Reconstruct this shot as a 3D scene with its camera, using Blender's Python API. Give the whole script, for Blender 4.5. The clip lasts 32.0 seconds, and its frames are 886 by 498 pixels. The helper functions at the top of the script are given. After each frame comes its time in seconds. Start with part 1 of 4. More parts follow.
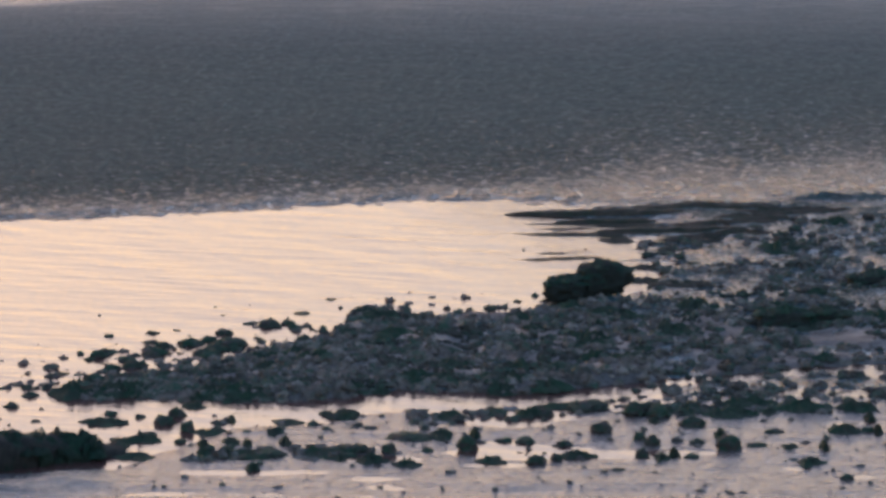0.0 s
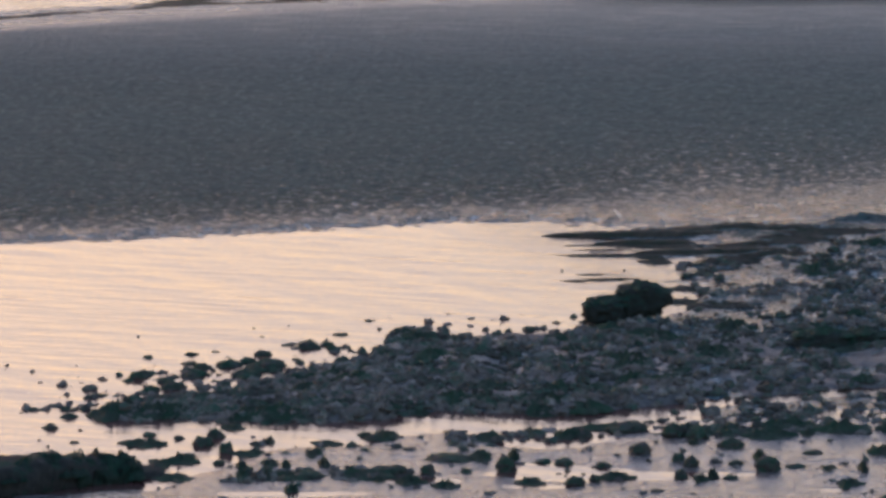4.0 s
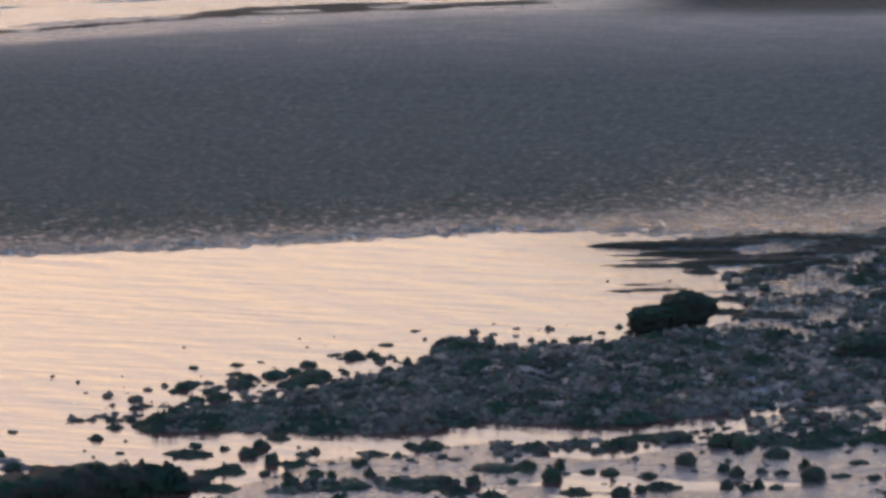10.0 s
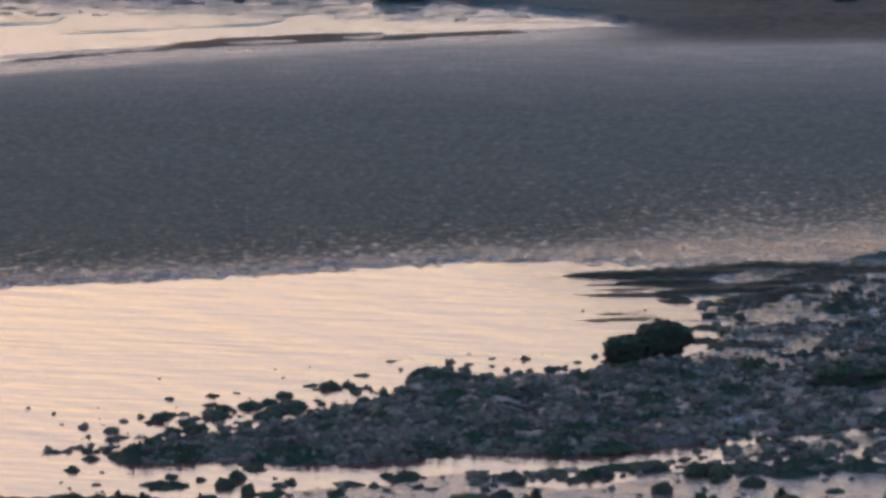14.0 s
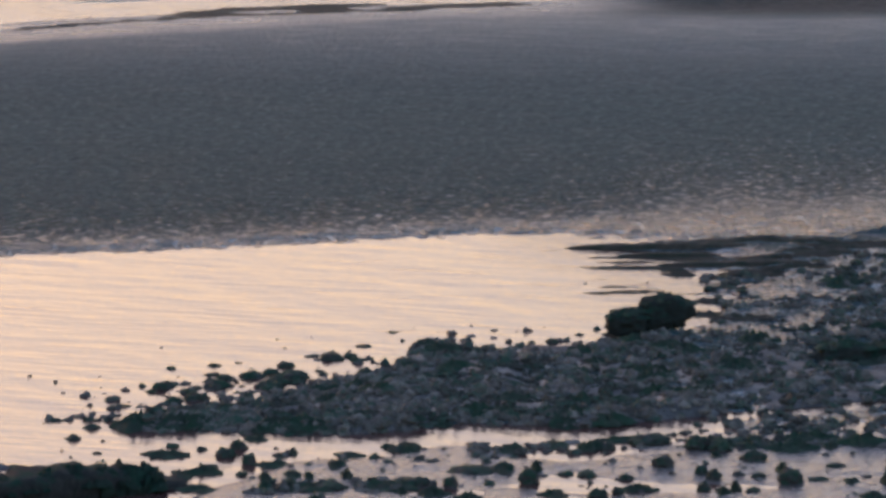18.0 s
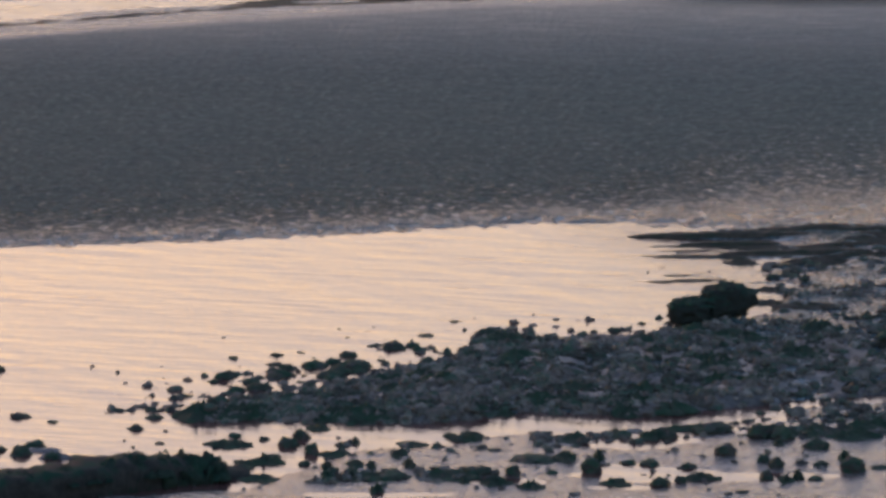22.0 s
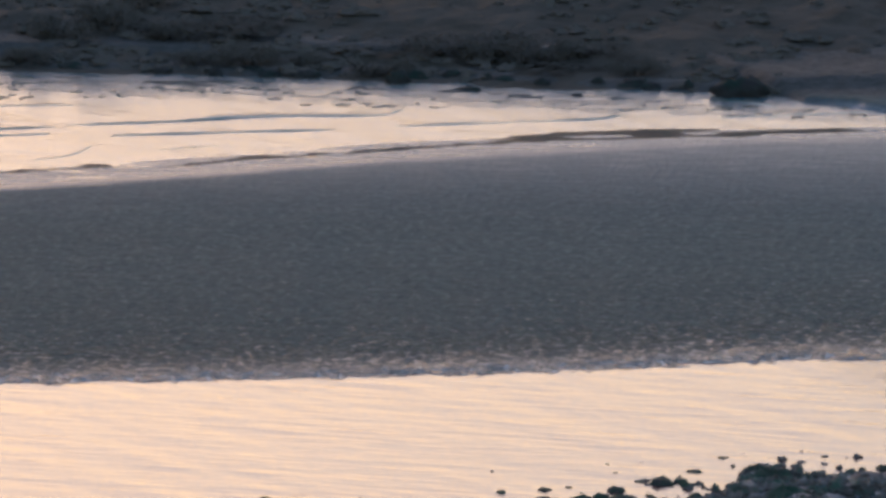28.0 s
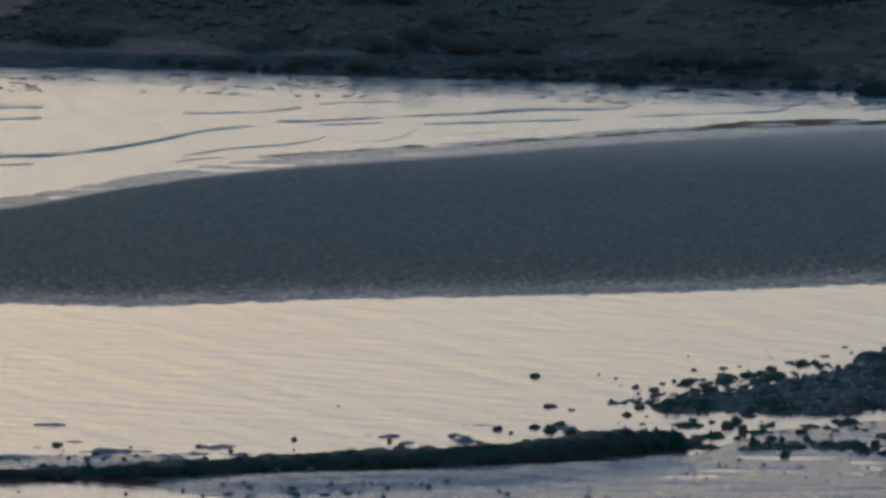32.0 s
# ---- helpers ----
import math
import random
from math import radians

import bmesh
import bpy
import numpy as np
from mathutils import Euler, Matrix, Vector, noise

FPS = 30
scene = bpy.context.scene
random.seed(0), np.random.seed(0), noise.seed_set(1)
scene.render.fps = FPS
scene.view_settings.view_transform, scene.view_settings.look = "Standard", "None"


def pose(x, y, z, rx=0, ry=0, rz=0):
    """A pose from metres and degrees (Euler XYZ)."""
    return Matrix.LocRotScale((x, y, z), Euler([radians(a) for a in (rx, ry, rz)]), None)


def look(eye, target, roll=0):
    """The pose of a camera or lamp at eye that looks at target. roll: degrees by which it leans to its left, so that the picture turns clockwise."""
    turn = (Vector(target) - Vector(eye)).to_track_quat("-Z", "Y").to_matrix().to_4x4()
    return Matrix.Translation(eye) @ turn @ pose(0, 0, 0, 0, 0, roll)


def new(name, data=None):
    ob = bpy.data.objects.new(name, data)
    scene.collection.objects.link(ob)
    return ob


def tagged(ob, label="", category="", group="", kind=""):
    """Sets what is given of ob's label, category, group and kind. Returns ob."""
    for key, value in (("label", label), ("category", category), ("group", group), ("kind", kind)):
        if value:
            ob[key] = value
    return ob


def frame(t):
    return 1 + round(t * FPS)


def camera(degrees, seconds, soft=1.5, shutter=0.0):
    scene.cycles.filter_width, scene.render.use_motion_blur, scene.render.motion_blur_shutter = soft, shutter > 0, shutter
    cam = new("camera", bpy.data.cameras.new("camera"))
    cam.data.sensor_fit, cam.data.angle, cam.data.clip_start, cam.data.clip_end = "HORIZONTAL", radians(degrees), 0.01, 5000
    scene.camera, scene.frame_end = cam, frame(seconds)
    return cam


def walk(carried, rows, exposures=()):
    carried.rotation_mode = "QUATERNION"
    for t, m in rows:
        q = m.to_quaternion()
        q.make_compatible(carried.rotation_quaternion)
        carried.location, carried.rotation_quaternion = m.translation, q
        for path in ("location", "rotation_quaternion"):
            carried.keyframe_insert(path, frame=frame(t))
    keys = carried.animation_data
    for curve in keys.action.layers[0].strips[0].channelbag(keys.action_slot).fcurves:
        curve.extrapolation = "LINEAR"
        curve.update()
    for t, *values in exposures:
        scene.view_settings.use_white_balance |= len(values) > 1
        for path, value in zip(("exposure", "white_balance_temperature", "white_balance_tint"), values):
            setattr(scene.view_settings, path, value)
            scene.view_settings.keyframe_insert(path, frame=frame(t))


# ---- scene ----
# The camera stands on high ground south of the flats, pans along them and at the end draws back.
ROWS = [  # seconds, metres drawn back, yaw, pitch, lean in degrees
    (0, 0.00, -0.308, -9.229, 0.025), (0.5, 0.00, -0.323, -9.232, 0.257), (1, 0.00, -0.288, -9.230, 0.323), (1.5, 0.00, -0.294, -9.233, 0.252),
    (2, 0.00, -0.282, -9.215, 0.139), (2.5, 0.00, -0.247, -9.194, 0.102), (3, 0.00, -0.199, -9.169, -0.004), (3.5, 0.00, -0.142, -9.143, -0.068),
    (5.5, 0.00, -0.019, -9.117, 0.230), (6, 0.00, -0.019, -9.114, 0.200), (6.5, 0.00, -0.004, -9.122, 0.108), (7, 0.00, 0.008, -9.117, 0.031),
    (7.5, 0.00, 0.028, -9.083, -0.017), (8, 0.00, 0.077, -9.063, -0.072), (8.5, 0.00, 0.083, -9.055, -0.035), (9, 0.00, 0.098, -9.059, -0.024),
    (9.5, 0.00, 0.113, -9.066, -0.077), (10, 0.00, 0.094, -9.080, -0.125), (10.5, 0.00, 0.059, -9.100, -0.247), (11, 0.00, 0.045, -9.096, -0.299),
    (11.5, 0.00, 0.025, -9.080, -0.331), (12, 0.00, 0.034, -9.051, -0.196), (12.5, 0.00, 0.031, -9.011, -0.325), (13, 0.00, 0.013, -8.969, -0.321),
    (13.5, 0.00, -0.002, -8.937, -0.315), (14, 0.00, -0.024, -8.938, -0.316), (14.5, 0.00, -0.020, -8.946, -0.157),
    (15, 0.00, -0.013, -8.963, -0.017), (15.5, 0.00, 0.017, -9.016, 0.123), (17.5, 0.00, 0.004, -9.074, 0.214), (18, 0.00, -0.011, -9.073, 0.124),
    (18.5, 0.00, -0.015, -9.089, 0.084), (19, 0.00, 0.000, -9.111, 0.010), (19.5, 0.00, 0.041, -9.119, -0.006), (20, 0.00, 0.095, -9.107, -0.105),
    (20.5, 0.00, 0.162, -9.103, -0.077), (21, 0.00, 0.207, -9.102, -0.079), (21.5, 0.00, 0.242, -9.114, -0.129), (22, 0.00, 0.285, -9.124, -0.064),
    (22.5, 0.00, 0.328, -9.160, 0.130), (23, 0.00, 0.377, -9.175, 0.028), (23.5, 0.00, 0.449, -9.043, 0.090), (24, 0.00, 0.509, -8.986, -0.020),
    (24.5, 0.00, 0.588, -8.903, -0.067), (25, 0.00, 0.600, -8.733, 0.141), (25.5, 0.00, 0.651, -8.573, 0.272), (27.5, 0.00, 1.211, -8.472, 0.346),
    (28, 0.00, 1.573, -8.490, 0.258), (28.5, 0.00, 1.851, -8.494, 0.298), (29, 0.00, 2.244, -8.479, 0.069), (29.5, 0.00, 2.618, -8.441, 0.070),
    (30, 0.00, 2.956, -8.425, 0.030), (30.1, 0.05, 2.995, -8.430, 0.028), (30.2, 0.02, 3.024, -8.437, 0.027), (30.3, 0.13, 3.043, -8.446, 0.028),
    (30.4, 0.65, 3.057, -8.458, 0.029), (30.5, 1.81, 3.065, -8.472, 0.030), (30.6, 3.77, 3.068, -8.489, 0.030), (30.7, 6.37, 3.063, -8.510, 0.030),
    (30.8, 9.37, 3.053, -8.532, 0.030), (30.9, 12.56, 3.041, -8.556, 0.030), (31, 15.69, 3.028, -8.578, 0.030), (31.1, 18.82, 3.015, -8.602, 0.030),
    (31.2, 22.08, 3.000, -8.627, 0.030), (31.3, 25.43, 2.983, -8.652, 0.030), (31.4, 28.82, 2.965, -8.674, 0.030),
    (31.5, 32.20, 2.946, -8.693, 0.030), (31.6, 35.58, 2.926, -8.707, 0.030), (31.7, 38.99, 2.905, -8.717, 0.030),
    (31.8, 42.41, 2.883, -8.726, 0.030), (31.9, 45.85, 2.860, -8.732, 0.030), (32, 49.30, 2.837, -8.738, 0.030),
]


def station(back, yaw, pitch, lean):
    """The pose of the camera, drawn back by that many metres along its line of sight over the flats."""
    way = Vector((-4.6, 112.0, -17.0)).normalized()
    eye = Vector((0.0, -100.0, 17.0)) - way * back
    return pose(*eye, 90 + pitch, 0, yaw) @ pose(0, 0, 0, 0, 0, lean)


cam = camera(4.18, 32.0, soft=3.4)
walk(cam, [(t, station(b, yaw, pitch, lean)) for t, b, yaw, pitch, lean in ROWS],
     exposures=[(0, 2.91, 6500, 29), (9, 2.81, 6500, 29), (15, 2.83, 6500, 29), (20, 2.79, 6550, 29), (24, 2.68, 6680, 30), (25, 2.7, 6620, 30), (25.6, 2.79, 6600, 30), (28, 2.88, 6450, 28), (29.2, 2.83, 6370, 27), (30, 2.71, 6020, 22), (31, 2.5, 5690, 16), (32, 2.23, 5420, 11)])

# ---- sky and sun: the afterglow of a low sun behind the far bank ----
world = bpy.data.worlds.new("dusk")
scene.world = world
world.use_nodes = True
wn = world.node_tree
sky = wn.nodes.new("ShaderNodeTexSky")
sky.sky_type = "NISHITA"
sky.sun_disc = False
SUN_EL, SUN_AZ = 2.2, -28.0
sky.sun_elevation, sky.sun_rotation = radians(SUN_EL), radians(SUN_AZ)
sky.altitude, sky.air_density, sky.dust_density, sky.ozone_density = 0, 1.0, 2.0, 2.0
wn.nodes["Background"].inputs["Strength"].default_value = 0.1
wn.links.new(sky.outputs["Color"], wn.nodes["Background"].inputs["Color"])
sun = new("sun", bpy.data.lights.new("sun", "SUN"))
sun.data.energy, sun.data.angle, sun.data.color = 0.02, radians(20), (1.0, 0.8, 0.62)
sun_way = Vector((math.sin(radians(SUN_AZ)) * math.cos(radians(SUN_EL)), math.cos(radians(SUN_AZ)) * math.cos(radians(SUN_EL)), math.sin(radians(SUN_EL))))
sun.matrix_world = look(sun_way * 400, (0, 0, 0))


# ---- materials ----
class Nodes:
    """A short way to write a node material."""

    def __init__(self, name):
        self.mat = bpy.data.materials.new(name)
        self.mat.use_nodes = True
        self.tree = self.mat.node_tree
        self.shader = self.tree.nodes["Principled BSDF"]
        self.pos = self.tree.nodes.new("ShaderNodeNewGeometry").outputs["Position"]

    def put(self, value, socket):
        if isinstance(value, bpy.types.NodeSocket):
            self.tree.links.new(value, socket)
        elif isinstance(value, tuple):
            socket.default_value = (*value, 1.0) if len(value) == 3 and len(socket.default_value) == 4 else value
        else:
            socket.default_value = value

    def stretch(self, sx, sy, sz, turn=0.0, source=None):
        n = self.tree.nodes.new("ShaderNodeMapping")
        n.vector_type = "TEXTURE"
        n.inputs["Scale"].default_value = (1 / sx, 1 / sy, 1 / sz)
        n.inputs["Rotation"].default_value = (0, 0, radians(turn))
        self.put(source or self.pos, n.inputs["Vector"])
        return n.outputs["Vector"]

    def noise(self, scale, detail=4.0, rough=0.55, vector=None, distortion=0.0):
        n = self.tree.nodes.new("ShaderNodeTexNoise")
        for key, value in (("Scale", scale), ("Detail", detail), ("Roughness", rough), ("Distortion", distortion)):
            n.inputs[key].default_value = value
        self.put(vector or self.pos, n.inputs["Vector"])
        return n.outputs["Fac"]

    def ramp(self, fac, a, b, lo=0.0, hi=1.0):
        """fac from a to b, mapped smoothly to lo .. hi."""
        n = self.tree.nodes.new("ShaderNodeMapRange")
        n.interpolation_type = "SMOOTHSTEP"
        for key, value in (("Value", fac), ("From Min", a), ("From Max", b), ("To Min", lo), ("To Max", hi)):
            self.put(value, n.inputs[key])
        return n.outputs["Result"]

    def mix(self, fac, a, b):
        n = self.tree.nodes.new("ShaderNodeMix")
        n.data_type = "RGBA"
        self.put(fac, n.inputs[0]), self.put(a, n.inputs[6]), self.put(b, n.inputs[7])
        return n.outputs[2]

    def math(self, op, a, b=0.0):
        n = self.tree.nodes.new("ShaderNodeMath")
        n.operation = op
        self.put(a, n.inputs[0]), self.put(b, n.inputs[1])
        return n.outputs[0]

    def axis(self, which, source=None):
        n = self.tree.nodes.new("ShaderNodeSeparateXYZ")
        self.put(source or self.pos, n.inputs[0])
        return n.outputs[which]

    def bump(self, height, strength, distance, normal=None):
        n = self.tree.nodes.new("ShaderNodeBump")
        n.inputs["Strength"].default_value, n.inputs["Distance"].default_value = strength, distance
        self.put(height, n.inputs["Height"])
        if normal:
            self.put(normal, n.inputs["Normal"])
        return n.outputs["Normal"]

    def done(self, color, rough, normal=None, **more):
        self.put(color, self.shader.inputs["Base Color"]), self.put(rough, self.shader.inputs["Roughness"])
        if normal:
            self.put(normal, self.shader.inputs["Normal"])
        for key, value in more.items():
            self.put(value, self.shader.inputs[key.replace("_", " ")])
        return self.mat


def make_water(name, chop, rough, silt_low, silt_high, shoals=None, head_tint=None):
    m = Nodes(name)
    long_waves = m.noise(1.0, 3.0, 0.5, m.stretch(0.5, 2.3, 1, -30))
    cross = m.noise(1.0, 1.0, 0.5, m.stretch(0.25, 1.9, 1, -57))
    ripples = m.noise(1.0, 2.0, 0.5, m.stretch(0.75, 4.2, 1, -20))
    fine = m.noise(1.0, 3.0, 0.6, m.stretch(2.2, 11.0, 1, -16))
    normal = m.bump(long_waves, 0.5, 0.006 * chop)
    normal = m.bump(cross, 0.5, 0.02 * chop, normal)
    normal = m.bump(ripples, 0.5, 0.0115 * chop, normal)
    normal = m.bump(fine, 0.5, 0.0075 * chop, normal)
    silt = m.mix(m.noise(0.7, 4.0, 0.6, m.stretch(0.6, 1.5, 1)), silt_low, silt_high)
    if shoals:
        # weed and silt lie close under the surface along the far bank
        reach = m.math("ADD", m.axis(1), m.math("MULTIPLY", m.axis(0), 0.2))
        band = m.ramp(reach, 22.7, 23.7)
        streaks = m.math("MULTIPLY", band, m.ramp(m.noise(1.0, 5.0, 0.7, m.stretch(1.6, 5.5, 1, -4)), 0.46, 0.62))
        silt, rough = m.mix(streaks, silt, shoals), m.ramp(streaks, 0.0, 1.0, rough, 0.2)
        normal = m.bump(m.math("MULTIPLY", m.noise(1.0, 4.0, 0.7, m.stretch(5.0, 9.0, 1)), streaks), 0.5, 0.014, normal)
    if head_tint:
        # the shallow head of the pool is stirred up and coloured browner in patches
        reach = m.math("ADD", m.axis(0), m.math("MULTIPLY", m.axis(1), 0.22))
        stir = m.math("MULTIPLY", m.ramp(reach, 0.9, 3.4), m.ramp(m.noise(1.0, 4.0, 0.6, m.stretch(0.7, 2.2, 1)), 0.3, 0.6, 0.35, 1.0))
        silt, rough = m.mix(stir, silt, head_tint), m.ramp(stir, 0.0, 1.0, rough, 0.17)
        normal = m.bump(m.math("MULTIPLY", m.noise(1.0, 3.0, 0.6, m.stretch(3.0, 7.5, 1, -10)), stir), 0.5, 0.02, normal)
    return m.done(silt, rough, normal, IOR=1.33)


def make_mud():
    m = Nodes("wet_tidal_mud")
    height, along = m.axis(2), m.axis(1)
    broad = m.noise(0.35, 4.0, 0.5, m.stretch(0.6, 1.5, 1))
    grain = m.noise(9.0, 5.0, 0.65, m.stretch(1.0, 1.4, 1))
    casts = m.noise(1.0, 4.0, 0.65, m.stretch(13.0, 7.0, 1, -6))
    pits = m.noise(1.0, 4.0, 0.68, m.stretch(10.0, 9.5, 1, 5))
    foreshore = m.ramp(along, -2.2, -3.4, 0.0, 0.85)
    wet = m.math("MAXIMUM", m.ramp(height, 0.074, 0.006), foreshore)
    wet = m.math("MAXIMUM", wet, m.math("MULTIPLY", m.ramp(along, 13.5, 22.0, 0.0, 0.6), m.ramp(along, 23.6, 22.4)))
    # firmer, drier mud round the head of the far channel
    firm = m.math("MULTIPLY", m.ramp(m.axis(0), 0.8, 3.2), m.ramp(along, 20.6, 22.0))
    firm = m.math("MAXIMUM", firm, m.ramp(along, 23.8, 24.8))
    wet = m.math("MULTIPLY", wet, m.math("SUBTRACT", 1.0, firm))
    patch = m.ramp(m.noise(2.2, 4.0, 0.6, m.stretch(0.8, 2.5, 1)), 0.45, 0.65)
    dry = m.mix(broad, (0.06, 0.111, 0.104), (0.079, 0.145, 0.136))
    color = m.mix(m.ramp(grain, 0.35, 0.7), dry, (0.032, 0.063, 0.062))
    color = m.mix(m.ramp(casts, 0.5, 0.68, 0.0, 0.8), color, (0.11, 0.185, 0.172))
    # sky sheen painted in: paler bluish wet mud, pinkish on the foreshore
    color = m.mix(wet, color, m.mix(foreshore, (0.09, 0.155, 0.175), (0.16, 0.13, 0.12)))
    color = m.mix(firm, color, m.mix(m.ramp(grain, 0.35, 0.65), (0.05, 0.056, 0.05), (0.085, 0.088, 0.08)))
    # water stands in the pits of the mud, the more of them the lower it lies
    near = m.ramp(along, 17.0, 6.5)
    brim = m.math("ADD", m.ramp(height, 0.01, 0.14, 0.445, 0.625), m.ramp(along, 9.5, 20.0, 0.0, 0.2))
    brim = m.math("SUBTRACT", brim, m.math("MULTIPLY", foreshore, 0.06))
    puddle = m.ramp(m.math("SUBTRACT", pits, brim), -0.04, 0.13)
    puddle = m.math("MULTIPLY", puddle, m.ramp(foreshore, 0.0, 0.85, 0.85, 0.35))
    bare = m.math("SUBTRACT", 1.0, puddle)
    # pale cool glints painted into the base colour of the puddles
    color = m.mix(m.math("MULTIPLY", puddle, m.ramp(foreshore, 0.0, 0.85, 0.7, 0.0)), color, (0.17, 0.27, 0.3))
    rough = m.math("SUBTRACT", m.ramp(wet, 0.0, 1.0, 0.8, 0.3), m.math("MULTIPLY", patch, 0.1))
    rough = m.math("ADD", m.math("MULTIPLY", rough, bare), m.math("MULTIPLY", puddle, m.ramp(foreshore, 0.0, 0.85, 0.24, 0.12)))
    relief = m.math("MULTIPLY", m.math("MULTIPLY", m.ramp(near, 0.0, 1.0, 0.4, 1.0), bare), m.ramp(foreshore, 0.0, 0.85, 1.0, 0.25))
    normal = m.bump(m.math("MULTIPLY", casts, relief), 1.0, 0.06)
    normal = m.bump(m.math("MULTIPLY", grain, m.math("MULTIPLY", bare, m.ramp(near, 0.0, 1.0, 0.35, 1.0))), 0.5, 0.02, normal)
    gloss = m.math("MAXIMUM", m.ramp(wet, 0.0, 1.0, 0.22, 0.5), m.math("MULTIPLY", puddle, m.ramp(foreshore, 0.0, 0.85, 0.34, 0.5)))
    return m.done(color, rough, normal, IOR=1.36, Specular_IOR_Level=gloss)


def make_weedy_stone(name, low, high, weed, pale=None, gloss=0.1, beds=None):
    m = Nodes(name)
    info = m.tree.nodes.new("ShaderNodeObjectInfo").outputs["Random"]
    island = m.tree.nodes.new("ShaderNodeNewGeometry").outputs["Random Per Island"]
    vary = m.math("FRACT", m.math("ADD", info, island))
    grain = m.noise(14.0, 5.0, 0.65)
    stone = m.mix(m.ramp(grain, 0.3, 0.7), low, high)
    stone = m.mix(m.ramp(vary, 0.0, 1.0, 0.0, 0.5), stone, low)
    if pale:
        stone = m.mix(m.ramp(m.math("FRACT", m.math("MULTIPLY", vary, 7.3)), 0.6, 0.95), stone, pale)
    if beds:
        # beds of weed some half a metre across lie over many stones at once
        stone = m.mix(m.ramp(m.noise(1.0, 4.0, 0.6, m.stretch(2.0, 1.3, 2.0)), 0.49, 0.6, 0.0, 0.86), stone, beds)
    up = m.axis(2, m.tree.nodes.new("ShaderNodeNewGeometry").outputs["Normal"])
    growth = m.math("MULTIPLY", m.ramp(up, 0.1, 0.75), m.ramp(m.noise(6.0, 4.0, 0.6), 0.42, 0.62))
    color = m.mix(growth, stone, weed)
    normal = m.bump(grain, 0.6, 0.03)
    return m.done(color, m.ramp(grain, 0.3, 0.7, 0.65, 0.92), normal, Specular_IOR_Level=gloss)


def make_bank():
    m = Nodes("dark_rocky_bank")
    broad = m.noise(0.6, 5.0, 0.6, m.stretch(1, 1, 1.6))
    grain = m.noise(5.0, 6.0, 0.7)
    scrub = m.ramp(m.noise(1.3, 5.0, 0.65), 0.42, 0.62)
    color = m.mix(m.ramp(broad, 0.35, 0.65), (0.08, 0.071, 0.056), (0.105, 0.093, 0.074))
    color = m.mix(scrub, color, (0.074, 0.066, 0.05))
    normal = m.bump(grain, 0.6, 0.05)
    return m.done(color, 0.95, normal, Specular_IOR_Level=0.1)


def make_sand():
    m = Nodes("pale_wet_sand")
    grain = m.noise(3.0, 5.0, 0.6)
    return m.done(m.mix(grain, (0.06, 0.06, 0.064), (0.085, 0.084, 0.085)), 0.6, m.bump(grain, 0.3, 0.03))


def make_gravel():
    m = Nodes("dark_gravel_bed")
    grain = m.noise(12.0, 5.0, 0.7, m.stretch(1, 0.8, 1))
    broad = m.noise(1.4, 4.0, 0.6)
    color = m.mix(m.ramp(grain, 0.38, 0.62), (0.06, 0.058, 0.055), (0.17, 0.155, 0.145))
    color = m.mix(m.ramp(broad, 0.4, 0.65), color, (0.13, 0.13, 0.125))
    return m.done(color, m.ramp(broad, 0.4, 0.72, 0.75, 0.35), m.bump(grain, 0.6, 0.03))


GRAVEL = make_gravel()
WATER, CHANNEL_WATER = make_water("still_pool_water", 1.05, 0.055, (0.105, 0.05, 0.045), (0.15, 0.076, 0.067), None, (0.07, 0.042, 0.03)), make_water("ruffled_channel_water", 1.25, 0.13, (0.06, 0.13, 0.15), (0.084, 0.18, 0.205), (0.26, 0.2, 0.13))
WAVE = make_water("wavelet_water", 1.0, 0.14, (0.064, 0.155, 0.128), (0.08, 0.18, 0.15))
MUD, BANK, SAND = make_mud(), make_bank(), make_sand()
STONE = make_weedy_stone("weed_covered_stone", (0.072, 0.067, 0.061), (0.13, 0.117, 0.105), (0.042, 0.116, 0.083))
SHINGLE = make_weedy_stone("dark_shingle", (0.118, 0.103, 0.092), (0.27, 0.233, 0.203), (0.052, 0.102, 0.072), (0.32, 0.277, 0.245), 0.1, (0.052, 0.055, 0.048))
TIMBER = make_weedy_stone("weedy_old_timber", (0.034, 0.035, 0.032), (0.075, 0.07, 0.064), (0.022, 0.062, 0.042), None, 0.06)
WEED = make_weedy_stone("dark_bladderwrack", (0.038, 0.058, 0.042), (0.07, 0.094, 0.068), (0.032, 0.078, 0.048))
WRACK = make_weedy_stone("wet_dark_wrack", (0.022, 0.038, 0.029), (0.044, 0.066, 0.05), (0.02, 0.058, 0.039), None, 0.05)
KELP = make_weedy_stone("brown_kelp", (0.062, 0.054, 0.042), (0.115, 0.094, 0.07), (0.05, 0.06, 0.042), None, 0.15)


# ---- helpers for shapes ----
def lattice(ix, iy, seed):
    n = (ix.astype(np.int64) * 374761393 + iy.astype(np.int64) * 668265263 + seed * 974711) & 0x7FFFFFFF
    n = ((n ^ (n >> 13)) * 1274126177) & 0x7FFFFFFF
    return ((n ^ (n >> 16)) & 0xFFFF) / 65535.0


